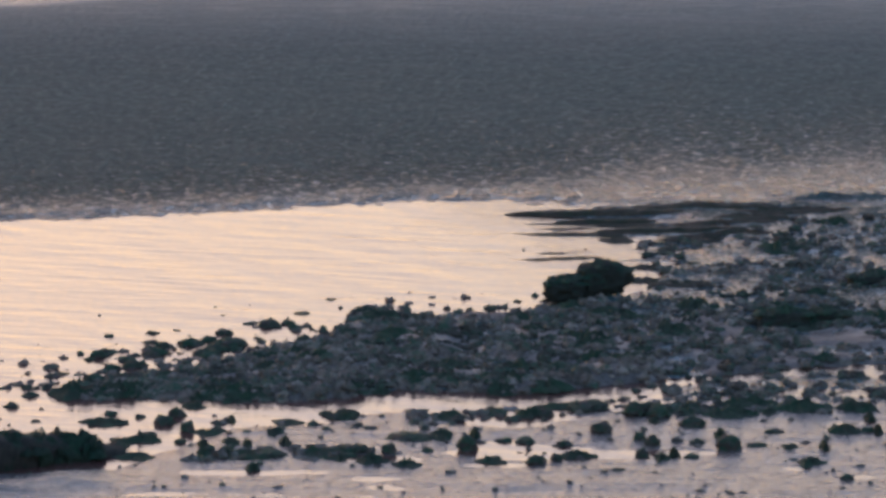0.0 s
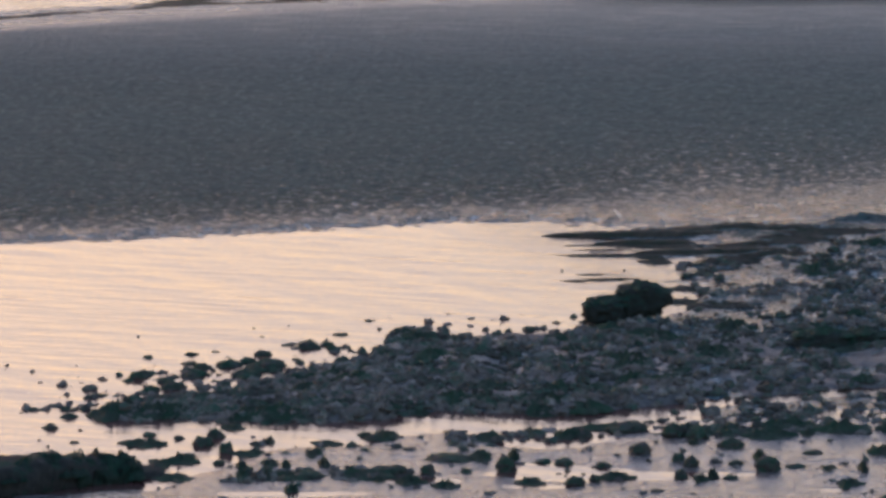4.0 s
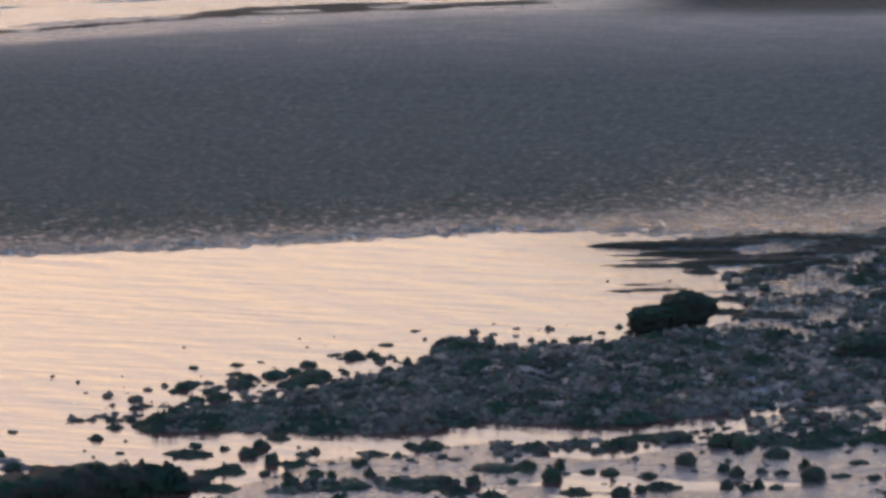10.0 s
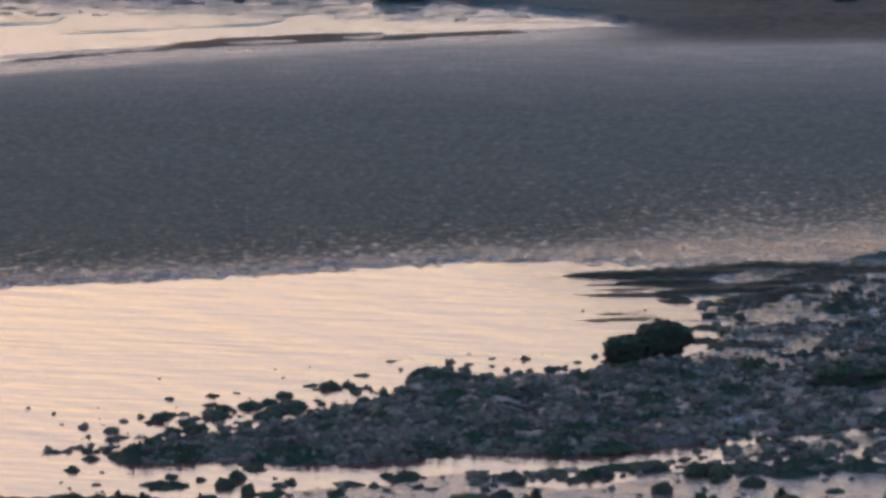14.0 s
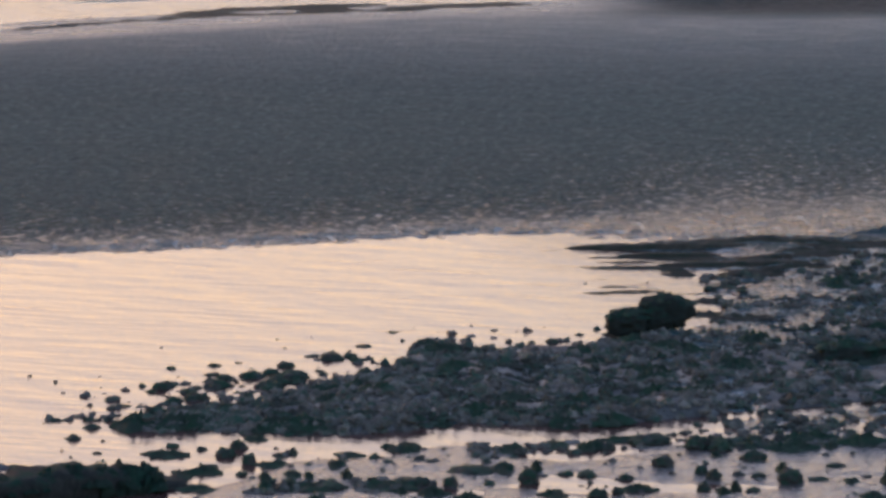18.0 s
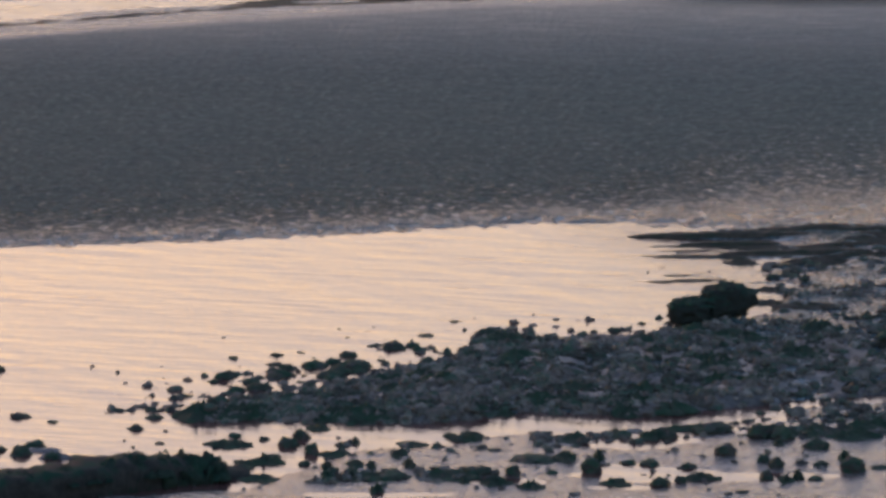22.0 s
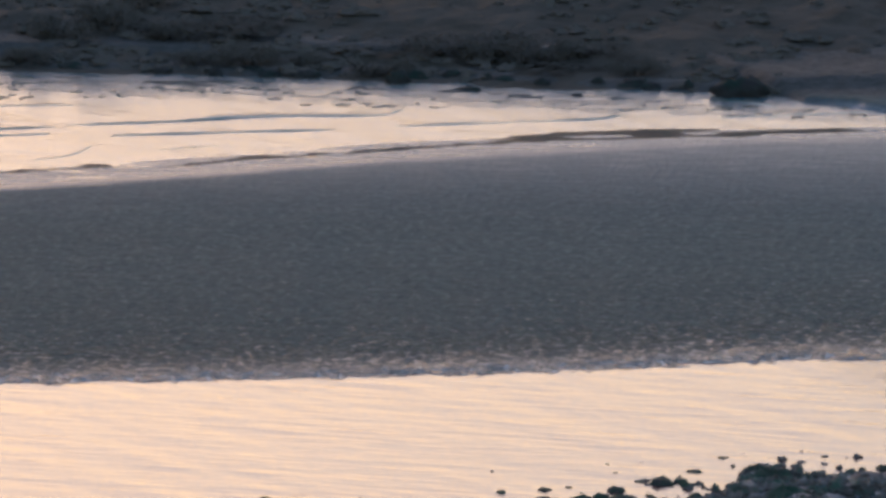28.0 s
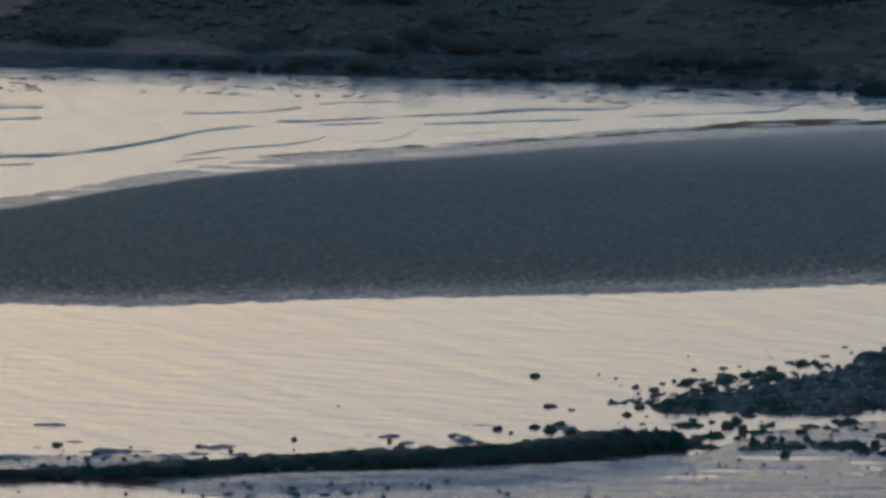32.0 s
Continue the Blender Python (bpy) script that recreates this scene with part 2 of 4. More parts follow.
def value_noise(x, y, seed=0, octaves=4):
    """Smooth noise of -1 to 1 over the plan."""
    total, size, gain = 0.0, 0.0, 1.0
    for k in range(octaves):
        fx, fy = np.floor(x), np.floor(y)
        tx, ty = x - fx, y - fy
        tx, ty = tx * tx * (3 - 2 * tx), ty * ty * (3 - 2 * ty)
        a, b = lattice(fx, fy, seed + k), lattice(fx + 1, fy, seed + k)
        c, d = lattice(fx, fy + 1, seed + k), lattice(fx + 1, fy + 1, seed + k)
        total = total + gain * ((a + (b - a) * tx) + ((c + (d - c) * tx) - (a + (b - a) * tx)) * ty)
        size, gain = size + gain, gain * 0.5
        x, y = x * 2.03 + 17.1, y * 2.03 - 9.7
    return 2 * total / size - 1


def smooth(v, a, b):
    t = np.clip((v - a) / (b - a), 0, 1)
    return t * t * (3 - 2 * t)


def sheet(name, xs, ys, height, material):
    """A grid over the plan, raised by height(x, y)."""
    gx, gy = np.meshgrid(xs, ys)
    co = np.stack([gx, gy, height(gx, gy)], -1).reshape(-1, 3)
    nx, ny = len(xs), len(ys)
    base = (np.arange(ny - 1)[:, None] * nx + np.arange(nx - 1)[None, :]).reshape(-1)
    quads = np.stack([base, base + 1, base + nx + 1, base + nx], -1)
    me = bpy.data.meshes.new(name)
    me.vertices.add(len(co)), me.loops.add(quads.size), me.polygons.add(len(quads))
    me.vertices.foreach_set("co", co.astype(np.float32).ravel())
    me.loops.foreach_set("vertex_index", quads.astype(np.int32).ravel())
    me.polygons.foreach_set("loop_start", np.arange(0, quads.size, 4, dtype=np.int32))
    me.polygons.foreach_set("use_smooth", np.ones(len(quads), dtype=bool))
    me.materials.append(material)
    me.update(calc_edges=True)
    return new(name, me)


def mesh_from(name, bm, material, flat=False):
    me = bpy.data.meshes.new(name)
    for f in bm.faces:
        f.smooth = not flat
    bm.to_mesh(me)
    bm.free()
    me.materials.append(material)
    return me


def part(name, bm, material, parent, label="", at=None):
    """Links a bmesh as one mesh object under a thing or a part."""
    ob = new(name, mesh_from(name, bm, material))
    ob.parent = parent
    if at is not None:
        ob.matrix_basis = at
    return tagged(ob, label)


def stone_bm(seed, detail=2, rugged=0.28, boxy=0.35, flat_foot=-0.35, fringe=0.0, mound=0.0):
    """A worn stone about one metre across, its foot at z = 0 and its top near 1."""
    bm = bmesh.new()
    bmesh.ops.create_icosphere(bm, subdivisions=detail, radius=0.5)
    off = Vector((seed * 3.7, seed * 1.9, seed * 5.3))
    for v in bm.verts:
        p = v.co.normalized()
        cube = p / max(abs(p.x), abs(p.y), abs(p.z))
        q = p.lerp(cube * 0.8, boxy)
        q *= 1 + rugged * (noise.noise(p * 1.3 + off) + 0.5 * noise.noise(p * 2.9 + off) + 0.25 * noise.noise(p * 6.0 + off))
        q *= 1 + fringe * (abs(noise.noise(p * 9.0 + off)) + noise.noise(p * 17.0 - off))
        v.co = q * 0.5
    for v in bm.verts:
        v.co.z = max(v.co.z, flat_foot)
    low, high = min(v.co.z for v in bm.verts), max(v.co.z for v in bm.verts)
    left, right = min(v.co.x for v in bm.verts), max(v.co.x for v in bm.verts)
    for v in bm.verts:
        v.co.z = (v.co.z - low) / (high - low)
        narrow = 1.05 - mound * v.co.z ** 1.6
        v.co.x = ((v.co.x - left) / (right - left) - 0.5) * narrow
        v.co.y *= narrow
    return bm


# ---- the lie of the land ----
def pool_edge(x):
    return np.interp(x, [-16, -11.2, -9.5, -7.4, -4.0, -2.2, -0.8, 0.4, 1.1, 2.0, 3.3, 4.2, 7.0], [4.6, 4.9, 4.75, 5.4, 6.02, 6.4, 6.93, 7.33, 7.28, 7.0, 6.9, 7.4, 7.6])


def bar_edge(x):
    return np.interp(x, [-16, -11.75, -10.6, -9.6, -8.2, -5.9, -4.0, -1.0, 1.0, 4.0, 9.0], [9.7, 13.35, 14.95, 16.15, 17.4, 18.8, 19.9, 21.05, 21.4, 22.0, 22.2])


def bank_edge(x):
    return np.interp(x, [-16, -12.7, -10.2, -7.8, -6.0, -3.7, -2.2, -0.1, 1.2, 6.0], [28.0, 27.35, 26.8, 26.3, 26.0, 25.7, 25.25, 24.8, 25.05, 24.8])


def shingle_back(x):
    return np.interp(x, [-3.0, -2.5, -2.2, -1.76, -1.1, -0.65, -0.37, -0.2, 1.0, 1.55, 2.3, 2.8, 3.4, 6.0], [-2.8, -2.5, -1.75, -1.5, -0.85, -0.3, -0.05, 1.05, 1.2, 1.4, 2.4, 4.5, 5.9, 6.4])


def shingle_front(x):
    return np.interp(x, [-3.0, -2.6, -2.4, -0.6, -0.18, 0.23, 0.85, 1.2, 1.82, 2.6, 3.6, 6.0], [-2.5, -2.85, -2.9, -3.05, -2.75, -2.5, -2.65, -2.75, -2.35, -2.0, -1.5, -0.9])


def in_shingle(x, y):
    """1 on the shingle bank, 0 off it."""
    return smooth(np.minimum(shingle_back(x) - y, y - shingle_front(x)), -0.15, 0.25) * smooth(x, -2.75, -2.4)


def land(x, y):
    d1, d2 = y - pool_edge(x), bar_edge(x) - y
    fine = value_noise(x * 7, y * 5, 3, 3)
    streak = value_noise(x * 1.1, y * 4.0, 11, 4)
    # the mud bar between the two waters: a low lip at the pool, a long wet slope to the far channel
    comb = value_noise(x * 8.5 + 1.2 * streak, y * 5.5, 7, 2)
    rise = np.maximum(d1, 0)
    bar = (0.02 * smooth(rise, 0, 0.4) + 0.12 * (1 - np.exp(-rise / 2.5))) * (1 - np.exp(-np.maximum(d2, 0) / np.interp(x, [-10, -4, 0], [1.2, 3.0, 4.5])))
    bar = bar * (1 - 0.68 * smooth(x, 0.4, 2.8) * np.exp(-rise / 6.5))
    ruffle = 0.35 + np.exp(-rise / 2.2) + 1.2 * smooth(x, 0.0, 3.0) * np.exp(-rise / 5.0)
    level = 0.027 * smooth(x, -7.0, 0.5)
    bar = bar + level * np.exp(-np.maximum(d2, 0) / 2.0)
    bar = bar + (0.0045 * comb + 0.003 * fine) * ruffle * smooth(d2, 0.5, 5.0) + 0.004 * streak
    bar = bar * (1 - 0.42 * np.exp(-((y - 18.55 + 0.12 * (x - 2.4)) / 0.5) ** 2) * smooth(x, 0.8, 2.6) * (1 - smooth(x, 3.0, 5.0)))
    z = np.where((d1 > 0) & (d2 > 0), bar + 0.002, -0.035 * smooth(np.maximum(-d1, -d2), 0, 0.8) - 0.003)
    z = z + (0.022 * value_noise(x * 6.5, y * 7.0, 15, 4) + 0.008 * comb) * np.exp(-np.abs(d1) * 3.6)
    film = smooth(d2, -1.5, -0.9) * smooth(x, -14, -12)
    z = np.where((d2 < 0) & (y > 10), z * (1 - film) + film * (0.003 + level * np.exp(np.minimum(d2, 0) / 0.8) + 0.011 * value_noise(x * 0.45, y * 4.5, 17, 4)), z)
    # the far channel narrows to a tongue and ends in mud
    far = (d2 < 0) & (y > 10)
    tip = np.interp(x, [-1.0, 0.3, 1.5, 2.2, 2.7], [27.0, 24.3, 23.3, 22.5, 21.4])
    tongue = smooth(y - tip + 0.25 * value_noise(x * 1.5, y * 2.0, 19, 3), -0.15, 0.3)
    z = np.where(far, z + (0.1 + 0.01 * comb) * np.clip(tongue, 0, 1) * smooth(-d2, 0.0, 1.6), z)
    shore = y - bank_edge(x)
    shoal = np.exp(-((shore + 0.75) / 0.75) ** 2) * (0.022 + 0.06 * value_noise(x * 1.9, y * 6.5, 29, 4)) * (1 - smooth(x, -1.0, 0.6))
    z = np.where(y > 12, z + shoal + 0.09 * smooth(shore, -0.15, 0.4) + 0.02 * np.maximum(shore, 0), z)
    sweep = value_noise(x * 0.9, y * 2.2, 13, 2)
    # near side: shingle bank, wet mud to its side and front, shallow pool elsewhere
    near = d1 < 0
    bank = in_shingle(x, y)
    z = np.where(near, z * (1 - bank) + bank * (0.05 - 0.02 * smooth(x, 1.7, 2.6) - 0.048 * smooth(-x, 0.5, 2.0) + 0.045 * value_noise(x * 2.5, y * 2.0, 21, 3)), z)
    side = smooth(x, 1.6, 2.9) * smooth(y, 1.0, 2.4)
    z = np.where(near, z + side * (1 - bank) * (0.05 + 0.045 * streak + 0.012 * comb), z)
    ahead = shingle_front(x) - y
    front = smooth(ahead, 0.6, 1.3) * smooth(x - 0.5 * (y + 5), -2.0, -1.2)
    channel = smooth(x, 1.7, 2.8) * smooth(ahead, 0.0, 0.4)
    z = np.where(near, z + np.maximum(front, channel) * (0.047 + 0.024 * sweep + 0.006 * streak + 0.003 * comb + 0.006 * smooth(-y, 5.5, 7.0)), z)
    strip = smooth(-y, 6.6, 7.4) * smooth(x + 0.9 * (y + 8), -9.5, -8.0) * (1 - front) * (y < 0)
    z = np.where(near, z + strip * (0.052 + 0.022 * sweep + 0.006 * streak + 0.003 * comb), z)
    silt = np.exp(-((y - np.interp(x, [-12, -7], [-7.4, -6.8])) / 0.8) ** 2) * (1 - smooth(x, -8.6, -7.2))
    z = np.where(near, z + silt * (0.06 + 0.01 * streak), z)
    beam = np.interp(x, [-10.2, -8.2, -6.3, -4.35, -3.1, -2.3], [-8.9, -8.7, -8.15, -7.75, -7.0, -6.4])
    z = np.where(near, z + (0.072 + 0.03 * streak) * np.exp(-((y - beam + 0.15) / 0.6) ** 2) * smooth(x, -9.0, -7.0) * (1 - smooth(x, -2.6, -2.0)), z)
    skin = smooth(-y, 3.6, 4.6) * (1 - smooth(x, -3.6, -2.6)) * (1 - smooth(-y, 6.8, 7.4))
    z = np.where(near, z + skin * 0.2 * np.maximum(value_noise(x * 1.3 + 0.5 * y, y * 6.5, 35, 4) - 0.27, 0), z)
    flat = smooth(x - np.interp(y, [1.0, 2.2, 3.4, 5.0, 7.0], [2.5, 2.45, 2.5, 2.7, 2.2]), 0.0, 0.5) * smooth(y, 1.6, 2.2)
    z = np.where(near, np.maximum(z, flat * (0.022 + 0.022 * smooth(y, 5.0, 5.8) + 0.03 * streak + 0.014 * comb) - 0.02 * (1 - flat)), z)
    head = smooth(x, 0.6, 1.8) * smooth(y, 2.9, 4.2) * (1 - smooth(y, 6.5, 6.9))
    z = np.where(near, np.maximum(z, head * (0.022 * value_noise(x * 0.8, y * 5.0, 37, 4) - 0.001) - 0.02 * (1 - head)), z)
    # high ground towards the camera, sea bed far off
    z = np.where(y < -14, np.minimum(9.0, 0.06 * (-14 - y)), z)
    return np.where(y > 60, -1.0, z)


def steps(*spans):
    """Coordinates over spans (from, to, step), each once."""
    return np.concatenate([np.arange(a, b, s) for a, b, s in spans])


FAR = np.array([40.0, 90.0, 200.0, 500.0, 1200.0, 3000.0])
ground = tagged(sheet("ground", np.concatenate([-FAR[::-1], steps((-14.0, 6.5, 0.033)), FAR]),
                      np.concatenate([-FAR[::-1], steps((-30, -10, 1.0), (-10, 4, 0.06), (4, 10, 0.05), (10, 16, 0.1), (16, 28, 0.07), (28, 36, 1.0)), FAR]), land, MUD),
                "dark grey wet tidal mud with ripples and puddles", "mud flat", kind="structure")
WIDE = np.concatenate([-FAR[::-1], np.arange(-30, 31, 2.0), FAR])
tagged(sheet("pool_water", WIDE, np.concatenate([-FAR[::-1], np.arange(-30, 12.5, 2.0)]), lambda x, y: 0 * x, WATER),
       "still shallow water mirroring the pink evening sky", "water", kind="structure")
tagged(sheet("channel_water", WIDE, np.concatenate([np.arange(12, 60, 2.0), FAR[1:]]), lambda x, y: 0 * x, CHANNEL_WATER),
       "pale ruffled water of the far channel", "water", kind="structure")


def gravel_top(x, y):
    inside = in_shingle(x, y)
    lumps = value_noise(x * 3.2, y * 2.4, 61, 4)
    sparse = smooth(x, 1.7, 2.4)
    return land(x, y) - 0.075 + 0.083 * smooth(inside, 0.02, 0.4) + 0.03 * lumps - sparse * (0.04 - 0.04 * value_noise(x * 1.7, y * 2.6, 67, 3)) * smooth(y, 0.0, 1.8)


tagged(sheet("gravel_bed", steps((-2.9, 6.5, 0.05)), steps((-3.9, 6.8, 0.06)), gravel_top, GRAVEL), "dark wet gravel bed with muddy gaps", "gravel", kind="structure")


def hill_back(x):
    """Where the far bank falls to the open water behind it."""
    return np.interp(x, [-30, -15.0, -13.9, -13.3, -12.7, -11.5, -8.5, 60], [28.0, 28.8, 29.6, 30.6, 32.5, 38.0, 52.0, 54.0])


def hill_height(x, y):
    """Height of the far bank: a long gentle slope of rock and scrub."""
    d = y - bank_edge(x) - np.interp(x, [-2.2, -1.0, 0.3, 6.0], [-0.1, 0.12, 0.25, 0.3]) - 0.2 * value_noise(x * 0.8, 0 * x, 51, 3)
    lumps = value_noise(x * 1.1, y * 0.7, 41, 5)
    knobs = value_noise(x * 2.6, y * 1.8, 43, 4)
    rise = smooth(d, 0.0, 1.0)
    z = 0.1 * np.maximum(d, 0) + 0.2 * np.minimum(d, 0) + rise * (0.1 * np.maximum(lumps, -0.2) + 0.05 * np.maximum(knobs, -0.1)) + 0.03 * value_noise(x * 6, y * 5, 47, 3)
    return z - 0.6 * np.maximum(y - hill_back(x), 0)


hill = tagged(sheet("far_bank", steps((-40, -15, 0.8), (-15, 6, 0.06), (6, 60, 0.8)), steps((23.0, 34.0, 0.06), (34.0, 60, 0.5)), hill_height, BANK),
              "dark rocky scrub-covered bank rising behind the channel", "bank", kind="structure")


def blocker_height(x, y):
    """Unseen low wooded hills added across the open water to block the horizon glow."""
    crest = 15 + 5 * value_noise(x * 0.02, 0 * y, 57, 4)
    return crest * smooth(y, 170, 215) - 1.5 + 1.2 * value_noise(x * 0.12, y * 0.12, 59, 3)


tagged(sheet("horizon_blocker", np.linspace(-700, 700, 260), steps((165, 225, 2.0), (225, 300, 15)), blocker_height, BANK),
       "unseen dark low hills added to block the horizon glow", "hills", kind="structure")


def ground_z(x, y):
    return float(land(np.array([x]), np.array([y]))[0])


# ---- wavelets running up the far channel ----
def wavelet(points, high, wide, water=WAVE, where="low wavelet on pale sky-lit water of the far channel"):
    """A low ridge of water along a bent line over the plan."""
    pts = [Vector((x, y, 0)) for x, y in points]
    wide = wide * 0.95
    bm = bmesh.new()
    rows = []
    n = len(pts)
    for i in range(n - 1):
        for k in range(12):
            t = k / 12
            a, b, c, d = pts[max(i - 1, 0)], pts[i], pts[i + 1], pts[min(i + 2, n - 1)]
            p = 0.5 * ((2 * b) + (c - a) * t + (2 * a - 5 * b + 4 * c - d) * t * t + (3 * b - a - 3 * c + d) * t ** 3)
            u = (i + t) / (n - 1)
            e = min(1, 6 * u, 6 * (1 - u)) * (0.65 + 0.45 * noise.noise(p * 1.7))
            w = wide * (0.8 + 0.3 * noise.noise(p * 0.9 + Vector((5, 0, 0))))
            wob = 0.06 * noise.noise(p * 1.3)
            lie = max(ground_z(p.x, p.y), 0.0) if water is KELP else 0.0
            rows.append([bm.verts.new((p.x, p.y + wob + s * w, lie + 0.52 * high * max(e, 0) * h - 0.004)) for s, h in ((-0.5, 0), (-0.3, 0.35), (-0.12, 0.85), (0.0, 1), (0.3, 0.7), (0.7, 0.3), (1.2, 0))])
    for a, b in zip(rows, rows[1:]):
        for j in range(6):
            bm.faces.new((a[j], b[j], b[j + 1], a[j + 1]))
    if water is KELP:
        return tagged(new("weed_strand", mesh_from("weed_strand", bm, water)), where, "seaweed", "strands of weed along the channel")
    ob = new("wavelet", mesh_from("wavelet", bm, water))
    return tagged(ob, where, "wave", "wavelets on the water", "structure")


STRAND = "thin strand of brown weed awash along the channel edge"
wavelet([(-13.4, 17.75), (-12.43, 17.90), (-11.66, 18.11), (-10.92, 18.80), (-10.20, 19.84), (-9.63, 20.71), (-8.94, 21.20)], 0.075, 0.36)
wavelet([(-10.06, 17.92), (-9.34, 18.78), (-8.57, 19.26), (-8.13, 19.78), (-8.00, 20.35)], 0.045, 0.22)
wavelet([(-13.38, 21.45), (-12.74, 21.56), (-12.11, 21.76)], 0.070, 0.35)
wavelet([(-13.49, 22.75), (-12.85, 22.81), (-12.12, 22.85)], 0.075, 0.50)
wavelet([(-12.83, 17.07), (-12.36, 17.09), (-11.84, 17.28)], 0.040, 0.25)
wavelet([(-8.92, 21.54), (-8.40, 21.62), (-8.09, 21.75), (-7.14, 22.03)], 0.055, 0.25)
wavelet([(-8.22, 21.30), (-7.75, 21.36), (-7.27, 21.51)], 0.045, 0.22)
wavelet([(-10.28, 22.51), (-10.03, 22.32), (-9.41, 22.44), (-8.85, 22.68), (-8.44, 23.08)], 0.042, 0.32)
wavelet([(-8.36, 23.26), (-8.14, 23.40), (-7.92, 23.54), (-7.57, 23.60), (-6.9, 23.66)], 0.035, 0.28)
wavelet([(-7.37, 22.12), (-6.32, 22.40), (-5.56, 22.72), (-4.81, 23.15)], 0.050, 0.26)
wavelet([(-7.44, 19.58), (-7.22, 19.76), (-6.96, 20.13), (-6.81, 20.96)], 0.028, 0.25)
wavelet([(-6.75, 21.37), (-6.28, 21.52), (-5.05, 21.84), (-4.31, 22.05)], 0.040, 0.22)
wavelet([(-6.60, 20.25), (-6.13, 20.47), (-5.41, 20.91)], 0.022, 0.20)
wavelet([(-5.90, 22.85), (-5.10, 22.93), (-4.24, 23.06), (-3.95, 23.16), (-3.79, 23.64)], 0.055, 0.32)
wavelet([(-3.95, 22.25), (-3.06, 22.54), (-2.49, 22.74), (-1.82, 22.94), (-1.50, 23.30)], 0.045, 0.28)
wavelet([(-4.47, 20.11), (-3.97, 20.42), (-3.53, 20.65), (-2.74, 21.06), (-1.79, 21.32), (-0.40, 21.70), (1.14, 22.14)], 0.03, 0.34, KELP, STRAND)
wavelet([(-6.3, 19.0), (-5.2, 19.75), (-4.3, 20.3)], 0.02, 0.26, KELP, STRAND)
wavelet([(-9.2, 17.85), (-8.3, 18.35), (-7.2, 18.9), (-6.2, 19.35)], 0.014, 0.3, KELP, STRAND)
wavelet([(-2.9, 21.5), (-1.6, 21.75), (-0.5, 22.1)], 0.02, 0.3, KELP, STRAND)
wavelet([(-10.45, 17.2), (-9.36, 18.0), (-8.26, 18.46), (-7.42, 19.27)], 0.014, 0.3, KELP, STRAND)
wavelet([(-0.69, 23.04), (0.18, 23.38), (1.10, 23.65)], 0.030, 0.22)
wavelet([(-0.16, 22.71), (0.07, 23.57), (-0.10, 24.12), (-0.74, 24.48)], 0.035, 0.22)
wavelet([(0.42, 22.32), (2.03, 22.60), (2.36, 23.12), (1.99, 23.87)], 0.030, 0.24)
wavelet([(-4.37, 0.17), (-3.97, -0.02), (-3.55, -0.37)], 0.009, 0.3, WATER, "faint ripple line on the still pool")
wavelet([(-4.70, -1.07), (-4.40, -1.42), (-4.11, -1.93)], 0.009, 0.3, WATER, "faint ripple line on the still pool")
wavelet([(-3.94, 2.73), (-3.41, 2.60), (-2.82, 2.23)], 0.009, 0.3, WATER, "faint ripple line on the still pool")
wavelet([(-3.75, 0.95), (-3.21, 0.41), (-2.64, -0.18)], 0.009, 0.3, WATER, "faint ripple line on the still pool")
wavelet([(-2.78, 2.58), (-2.24, 2.24), (-1.66, 2.05)], 0.009, 0.3, WATER, "faint ripple line on the still pool")
wavelet([(-1.42, 4.02), (-0.73, 3.69), (-0.14, 3.07)], 0.009, 0.3, WATER, "faint ripple line on the still pool")


# ---- stones ----
STONE_SHAPES = [mesh_from("rock", stone_bm(s + 1, 3, 0.34, 0.0, -0.25, 0.34, 0.18), STONE) for s in range(12)]
SHALLOWS = [(-3.42, -0.50, 0.06, 0.01), (-3.20, -0.66, 0.05, 0.02), (-2.88, -1.77, 0.08, 0.03), (-3.13, -2.50, 0.12, 0.03), (-3.23, -2.61, 0.05, 0.01),
    (-2.86, -2.49, 0.14, 0.04), (-2.65, -2.55, 0.08, 0.01), (-2.61, -1.84, 0.19, 0.02), (-2.46, -1.71, 0.09, 0.01), (-2.53, -2.44, 0.14, 0.02),
    (-2.44, -2.90, 0.06, 0.03), (-2.57, -3.12, 0.03, 0.01), (-2.72, -3.45, 0.05, 0.02), (-3.04, -3.91, 0.06, 0.02), (-2.96, -4.20, 0.05, 0.02),
    (-2.76, -4.03, 0.13, 0.02), (-2.71, -4.36, 0.07, 0.02), (-3.41, -4.63, 0.14, 0.02), (-2.96, -4.62, 0.08, 0.02)]
OUTLIERS = [(-2.26, 0.05, 0.10, 0.03), (-2.47, -0.82, 0.08, 0.04), (-2.31, -0.96, 0.17, 0.07), (-2.20, -0.66, 0.07, 0.02), (-2.19, -0.32, 0.06, 0.01),
    (-2.15, -0.97, 0.05, 0.02), (-1.89, 0.20, 0.14, 0.03), (-1.70, 0.33, 0.14, 0.01), (-1.90, -0.27, 0.17, 0.03), (-1.91, -0.59, 0.15, 0.03),
    (-1.70, -0.59, 0.07, 0.03), (-1.57, -0.33, 0.09, 0.02), (-1.59, 0.08, 0.07, 0.01), (-1.38, -0.32, 0.12, 0.03), (-1.58, -1.25, 0.10, 0.03),
    (-1.34, -1.25, 0.14, 0.03), (-1.38, 1.55, 0.06, 0.01), (-1.31, 1.09, 0.12, 0.01), (-1.09, 1.64, 0.07, 0.01)]
